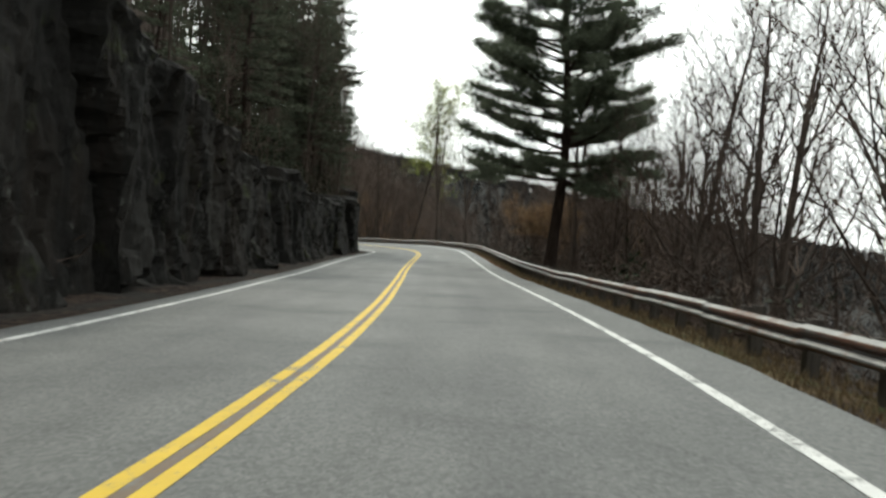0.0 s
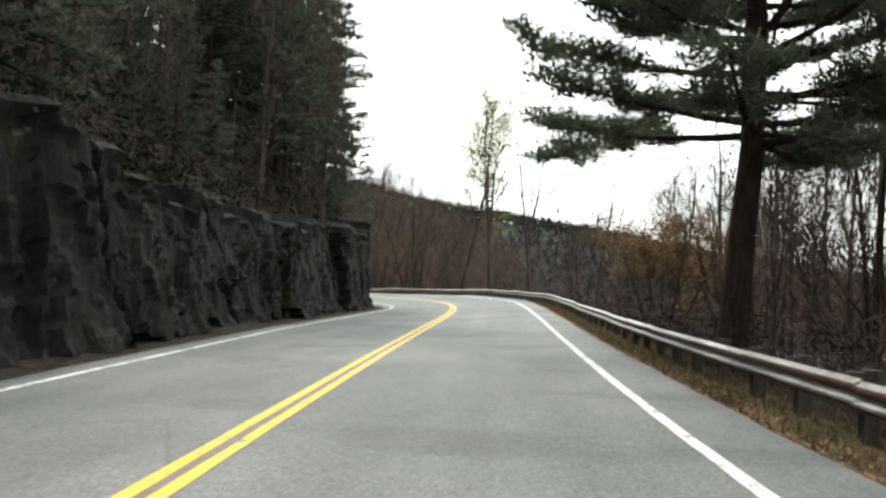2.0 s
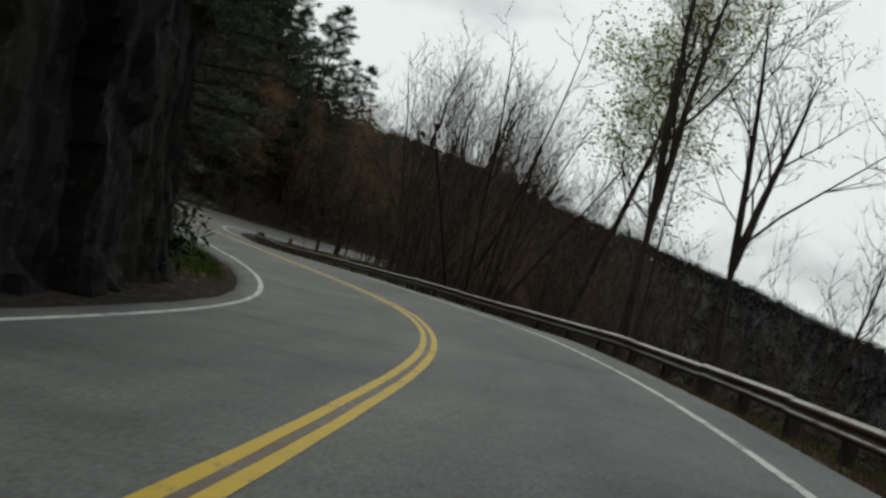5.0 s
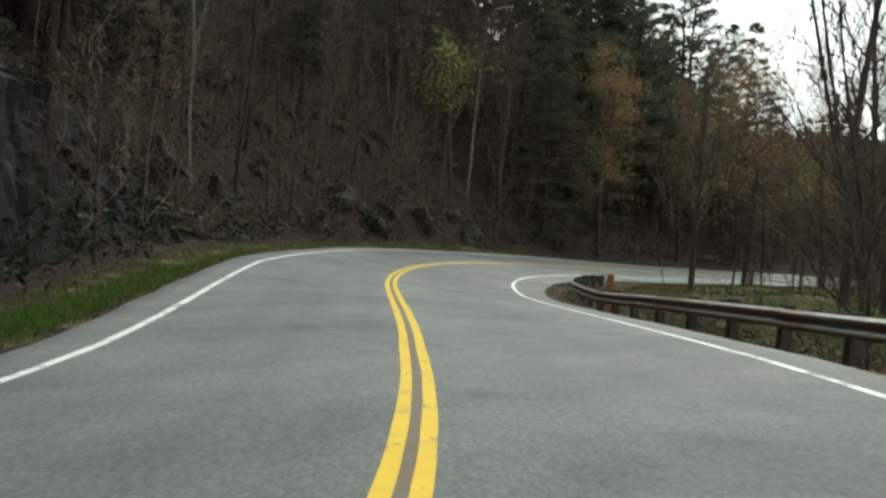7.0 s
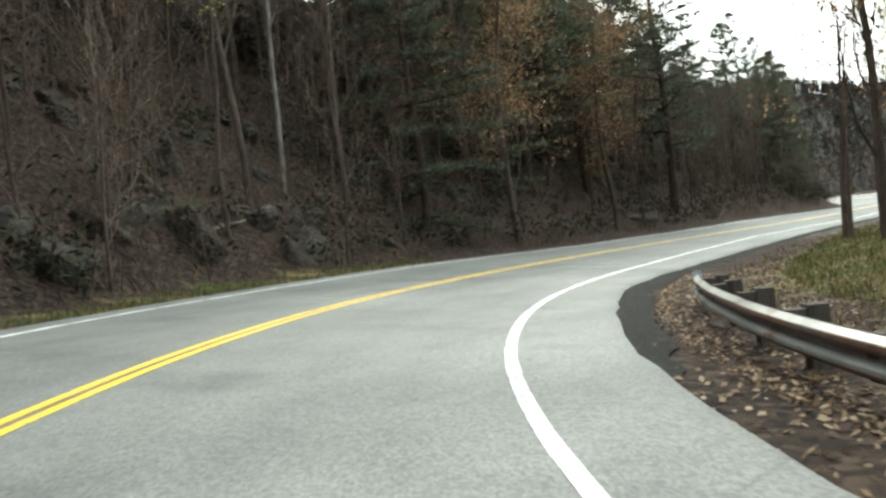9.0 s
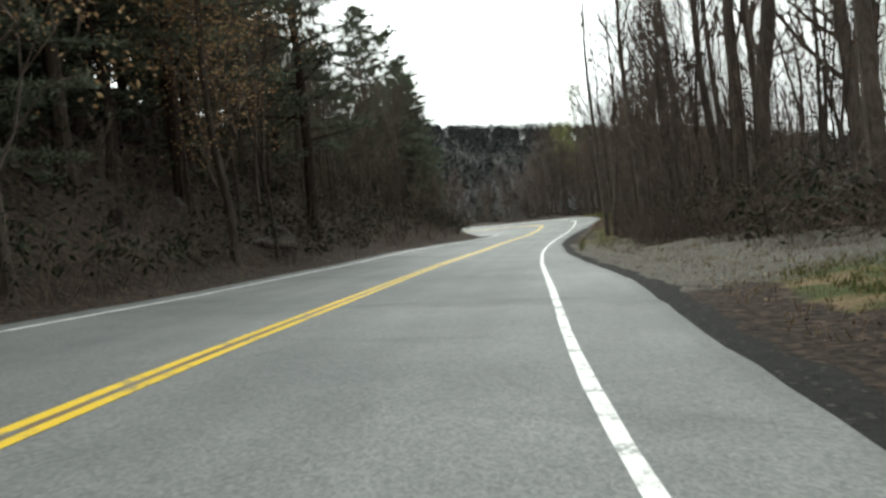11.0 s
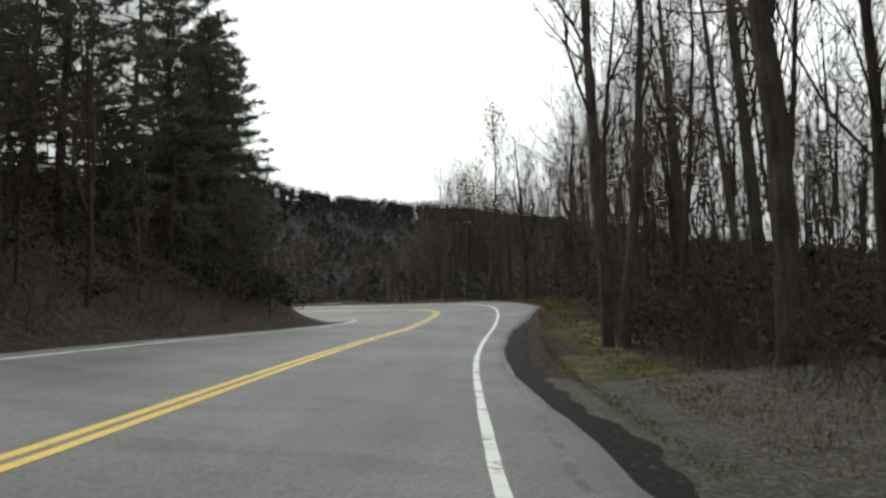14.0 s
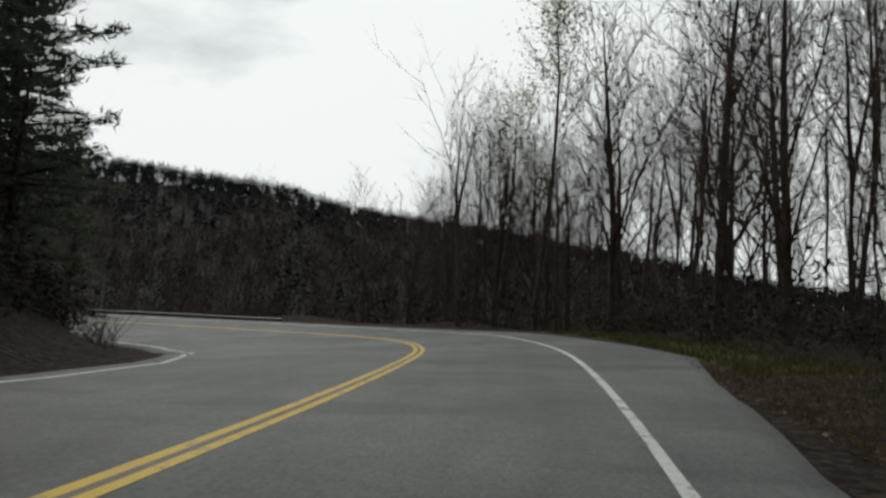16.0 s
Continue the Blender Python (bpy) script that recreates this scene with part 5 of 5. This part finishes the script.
def build_far_woods():
    rnd = random.Random(51)
    bare, green = Build(), Build()
    spots = []
    for _ in range(11500):
        spots.append((rnd.uniform(-480, 260), 372 + 388 * rnd.random() ** 0.8, 0.2))
    for _ in range(1700):
        spots.append((rnd.uniform(-230, -75), rnd.uniform(-60, 340), 0.2))
    for _ in range(1500):
        spots.append((rnd.uniform(45, 320), rnd.uniform(-40, 330), 0.04))
    xy = np.array([q[:2] for q in spots])
    zz = ground_height(xy[:, 0], xy[:, 1])
    st, off = station(xy[:, 0], xy[:, 1])
    for (x, y, g), z, o in zip(spots, zz, off):
        if abs(o) < 38:
            continue
        h = rnd.uniform(5.5, 10)
        evergreen = rnd.random() < g
        b = green if evergreen else bare
        if evergreen:
            for k in range(20):
                f = 0.1 + 0.88 * k / 19
                r = (1 - f) * 2.4 + 0.2
                a = rnd.uniform(0, 6.28)
                c = Vector((x, y, z + h * f))
                d = Vector((math.cos(a), math.sin(a), -0.3))
                e = Vector((-d.y, d.x, 0))
                b.add([tuple(c + Vector((0, 0, 0.8)) - d * r * 0.6), tuple(c + d * r + e * r * 0.7), tuple(c + d * r - e * r * 0.7)], [(0, 1, 2)])
        else:
            # a rounded crown of fine twig sprays over a thin stem
            b.add([(x - 0.12, y, z), (x + 0.12, y, z), (x, y, z + h * 0.8)], [(0, 1, 2)])
            for k in range(30):
                u = Vector((rnd.gauss(0, 1), rnd.gauss(0, 1), rnd.gauss(0, 1))).normalized() * rnd.uniform(0.35, 1)
                c = Vector((x + u.x * h * 0.33, y + u.y * h * 0.33, z + h * (0.62 + 0.4 * u.z)))
                d = (u + Vector((0, 0, 0.7))).normalized()
                w = d.orthogonal().normalized()
                w.rotate(Matrix.Rotation(rnd.uniform(0, 6.28), 3, d))
                l, k2 = rnd.uniform(0.7, 1.7), rnd.uniform(0.07, 0.2)
                b.add([tuple(c - d * l * 0.6), tuple(c + w * k2), tuple(c + d * l), tuple(c - w * k2)], [(0, 1, 2, 3)])
    tagged(new("far_bare_woods", bare.mesh("far_bare_woods", WOODS)), "leafless woods covering the distant hillsides", "woods", kind="stuff")
    tagged(new("far_pine_woods", green.mesh("far_pine_woods", WOODS_GREEN_HAZY)), "dark evergreens among the distant hillside woods, haze tinted into their colour", "woods", kind="stuff")


build_brush()
build_thicket()
build_far_woods()
build_litter("fallen_leaves", "fallen brown leaves on the verges and banks", [(-8, 112, 5.0, 9, 2500), (108, 137, 5.2, 10, 7000), (137, 158, 6.4, 12, 2500), (90, 235.5, -5.0, -12, 7000), (154, 237.5, 5.8, 12, 3000)], BROWN, 0.032)
build_litter("tan_leaves", "scattered pale tan fallen leaves by the end of the rail", [(100, 131, 4.5, 8, 3600), (128, 147, 5.3, 10.5, 5600), (160, 206, 6.2, 10, 900), (224, 242, 5.4, 9.5, 1500), (90, 135, -5.2, -8, 900)], TAN, 0.036, 0.0, 41)
build_litter("grass", "rough green and straw-coloured grass on the verges", [(92, 154, -4.75, -6.4, 2400), (120, 164, 7.5, 20, 6500), (238, 255, 6.4, 9.0, 1500)], GRASS, 0.012, 0.16, 33)
build_litter("pine_needles", "reddish brown fallen pine needles along the asphalt edge", [(30, 66, 4.35, 5.5, 5000), (66, 100, 4.4, 5.2, 1200)], PINE_LITTER, 0.03, 0.0, 47)
build_litter("short_grass", "short brownish green grass on the verge past the gravel", [(196, 229, 5.4, 10, 7400), (229, 240, 6.6, 10, 900)], GRASS, 0.006, 0.06, 36)
build_litter("fresh_grass", "fresh green spring grass along the foot of the wooded bank", [(94, 101, -4.9, -6.1, 900), (100, 109, -5.1, -5.8, 1200), (107, 117, -4.85, -5.6, 900), (116, 124, -4.85, -5.2, 160), (73, 86, 6.3, 8.4, 1800)], FRESH, 0.014, 0.17, 34)
build_litter("dry_grass", "dry straw-coloured grass along the foot of the rail", [(-8, 104, 4.7, 6.8, 6800), (104, 126, 5.9, 7.0, 300), (226, 241, 5.6, 9, 900), (118, 164, 6, 16, 1500), (162, 237.5, 6.8, 13, 1100)], STRAW, 0.010, 0.15, 35)


# ---- rock ledges breaking through the steep bank ----
def outcrop_mesh(seed, long, deep, high):
    """A fractured ledge: a lump cut by slanting planes into facets."""
    rnd = random.Random(seed)
    cuts = []
    for _ in range(19):
        n = Vector((rnd.gauss(0, 1), rnd.gauss(0, 1), rnd.gauss(0.2, 0.8))).normalized()
        cuts.append((n, rnd.uniform(0.3, 0.75)))
    b = Build()
    rows, cols = 14, 26
    for i in range(rows + 1):
        e = math.pi * (i / rows - 0.5)
        for j in range(cols):
            a = 2 * math.pi * j / cols
            d = Vector((math.cos(e) * math.cos(a), math.cos(e) * math.sin(a), math.sin(e)))
            r = min([1.0] + [k / d.dot(n) for n, k in cuts if d.dot(n) > 0.05])
            r *= 1 + 0.09 * noise.fractal(d * 2.3 + Vector((seed, 0, 0)), 0.8, 2.1, 4)
            b.v.append((d.x * r * long, d.y * r * deep, d.z * r * high))
    for i in range(rows):
        for j in range(cols):
            k = (j + 1) % cols
            b.f.append((i * cols + j, i * cols + k, (i + 1) * cols + k, (i + 1) * cols + j))
    return b


def build_outcrops():
    rnd = random.Random(88)
    kinds = []
    for k, size in enumerate(((2.2, 1.0, 0.8), (1.5, 0.9, 1.0), (3.0, 1.1, 0.7), (1.2, 0.8, 0.6))):
        t = tagged(part("rock_ledge", outcrop_mesh(k * 7 + 3, *size), LEDGE), "dark fractured rock ledge jutting from the leaf-strewn bank", "rock", "rock ledges")
        kinds.append(t)
    used = 0
    spans = ((94, 128, 130), (128, 150, 56), (150, 190, 34))
    for s0, s1, n in spans:
        for _ in range(n):
            s = rnd.uniform(s0, s1)
            at = float(np.interp(s, *ROCK_AT))
            p = along(s, -(at + 0.9 + 8.5 * rnd.random() ** 1.3))
            turn = float(np.interp(s, S, TURN)) + math.pi / 2 + rnd.gauss(0, 0.35)
            m = Matrix.Translation((p.x, p.y, on_ground(p.x, p.y) + rnd.uniform(-0.3, 0.2))) @ Matrix.Rotation(turn, 4, "Z") @ Matrix.Rotation(rnd.gauss(0.35, 0.2), 4, "Y") @ Matrix.Rotation(rnd.gauss(0.2, 0.25), 4, "X") @ Matrix.Scale(rnd.uniform(0.5, 1.35), 4)
            if used < 4:
                kinds[used].matrix_basis = m
                used += 1
            else:
                copy_thing(rnd.choice(kinds), m)


build_outcrops()


# ---- small roadside things and marks ----
def build_marker_post():
    p = along(121.1, 5.99)
    t = tagged(new("wooden_post"), "short weathered red-brown wooden post standing close behind the rail", "post")
    t.location = (p.x, p.y, on_ground(p.x, p.y))
    b = Build()
    b.box((-0.1, -0.08, -0.3), (0.1, 0.08, 1.15))
    part("shaft", b, RUSTY, t)
    b = Build()
    b.add([(-0.1, -0.08, 1.15), (0.1, -0.08, 1.15), (0.1, 0.08, 1.15), (-0.1, 0.08, 1.15), (-0.04, 0.0, 1.2), (0.05, 0.0, 1.2)], [(0, 1, 5, 4), (1, 2, 5), (2, 3, 4, 5), (3, 0, 4)])
    part("cap", b, RUSTY, t)
    t.rotation_euler = (0.02, -0.03, 0.6)


def build_stake():
    p = along(187.0, -4.95)
    t = tagged(new("roadside_stake"), "thin pale weathered stake at the foot of the wooded bank", "stake")
    t.location = (p.x, p.y, on_ground(p.x, p.y))
    b = Build()
    b.tube([Vector((0, 0, -0.2)), Vector((0.01, 0.0, 0.4)), Vector((0.035, 0.01, 0.72))], [0.022, 0.02, 0.018], 6)
    part("shaft", b, PALE_BARK, t)


build_marker_post()
build_stake()
for lo, hi, a, b in ((4.09, 4.2, 176.0, 199.0), (4.08, 4.17, 201.0, 212.0)):
    tagged(ribbon("tyre_mark", lambda s, d=lo, s0=a: d + 0.05 * math.sin((s - s0) * 0.3), lambda s, d=hi, s0=a: d + 0.05 * math.sin((s - s0) * 0.3), RUBBER, 0.004, a, b, ragged=0.02, ds=0.5), "dark tyre mark along the paved shoulder", "road marking", "tyre marks", "structure")
tagged(ribbon("tyre_mark", lambda s: 1.95 + 0.06 * (s - 181) ** 2, lambda s: 2.09 + 0.06 * (s - 181) ** 2, RUBBER, 0.004, 180.2, 183.2, ragged=0.01, ds=0.3), "short curved dark tyre mark in the lane", "road marking", "tyre marks", "structure")

# ---- fallen trunks on the steep bank ----
def fallen_log(s, o, length, r, turn, tilt, seed):
    p = along(s, o)
    b = Build()
    rnd = random.Random(seed)
    pts = [Vector((length * (i / 6 - 0.5), 0.05 * math.sin(i * 1.7 + seed), 0.04 * math.sin(i * 2.3))) for i in range(7)]
    b.tube(pts, [r * (1.1 - 0.6 * i / 6) for i in range(7)], 7)
    t = tagged(new("fallen_trunk"), "bare weathered trunk lying across the steep bank", "fallen trunk", "fallen trunks")
    part("trunk", b, PALE_BARK if seed % 2 else BARK, t, smooth=True)
    for k in range(3):
        c = Build()
        f = rnd.uniform(1.5, 5.5)
        q = pts[int(f)].lerp(pts[int(f) + 1], f % 1)
        limb(c, q, Vector((rnd.uniform(-0.2, 0.7), rnd.choice((-1, 1)) * 0.6, rnd.uniform(0.3, 0.9))), rnd.uniform(0.6, 1.6), r * 0.35, rnd.random(), 0.3, 4, 4)
        part("branch_stub", c, PALE_BARK if seed % 2 else BARK, t)
    way = float(np.interp(s, S, TURN)) + radians(turn)
    d = Vector((math.cos(way), math.sin(way), 0))
    z0, z1 = (on_ground(p.x + d.x * q, p.y + d.y * q) for q in (-length / 2, length / 2))
    t.matrix_basis = Matrix.Translation((p.x, p.y, (z0 + z1) / 2 + r * 0.4)) @ Matrix.Rotation(way, 4, "Z") @ Matrix.Rotation(-math.atan2(z1 - z0, length), 4, "Y")


for i, (s, o, length, r, turn) in enumerate(((112, -9.5, 5.0, 0.10, 150), (117, -8.8, 4.2, 0.08, 20), (121, -10.5, 6.0, 0.12, 165), (128, -8.6, 4.5, 0.09, 30), (136, -9.2, 5.0, 0.10, 140), (147, -8.4, 4.0, 0.08, 100), (154, -9.0, 4.6, 0.09, 60), (179, 11.0, 5.0, 0.13, 70))):
    fallen_log(s, o, length, r, turn, 0, i)
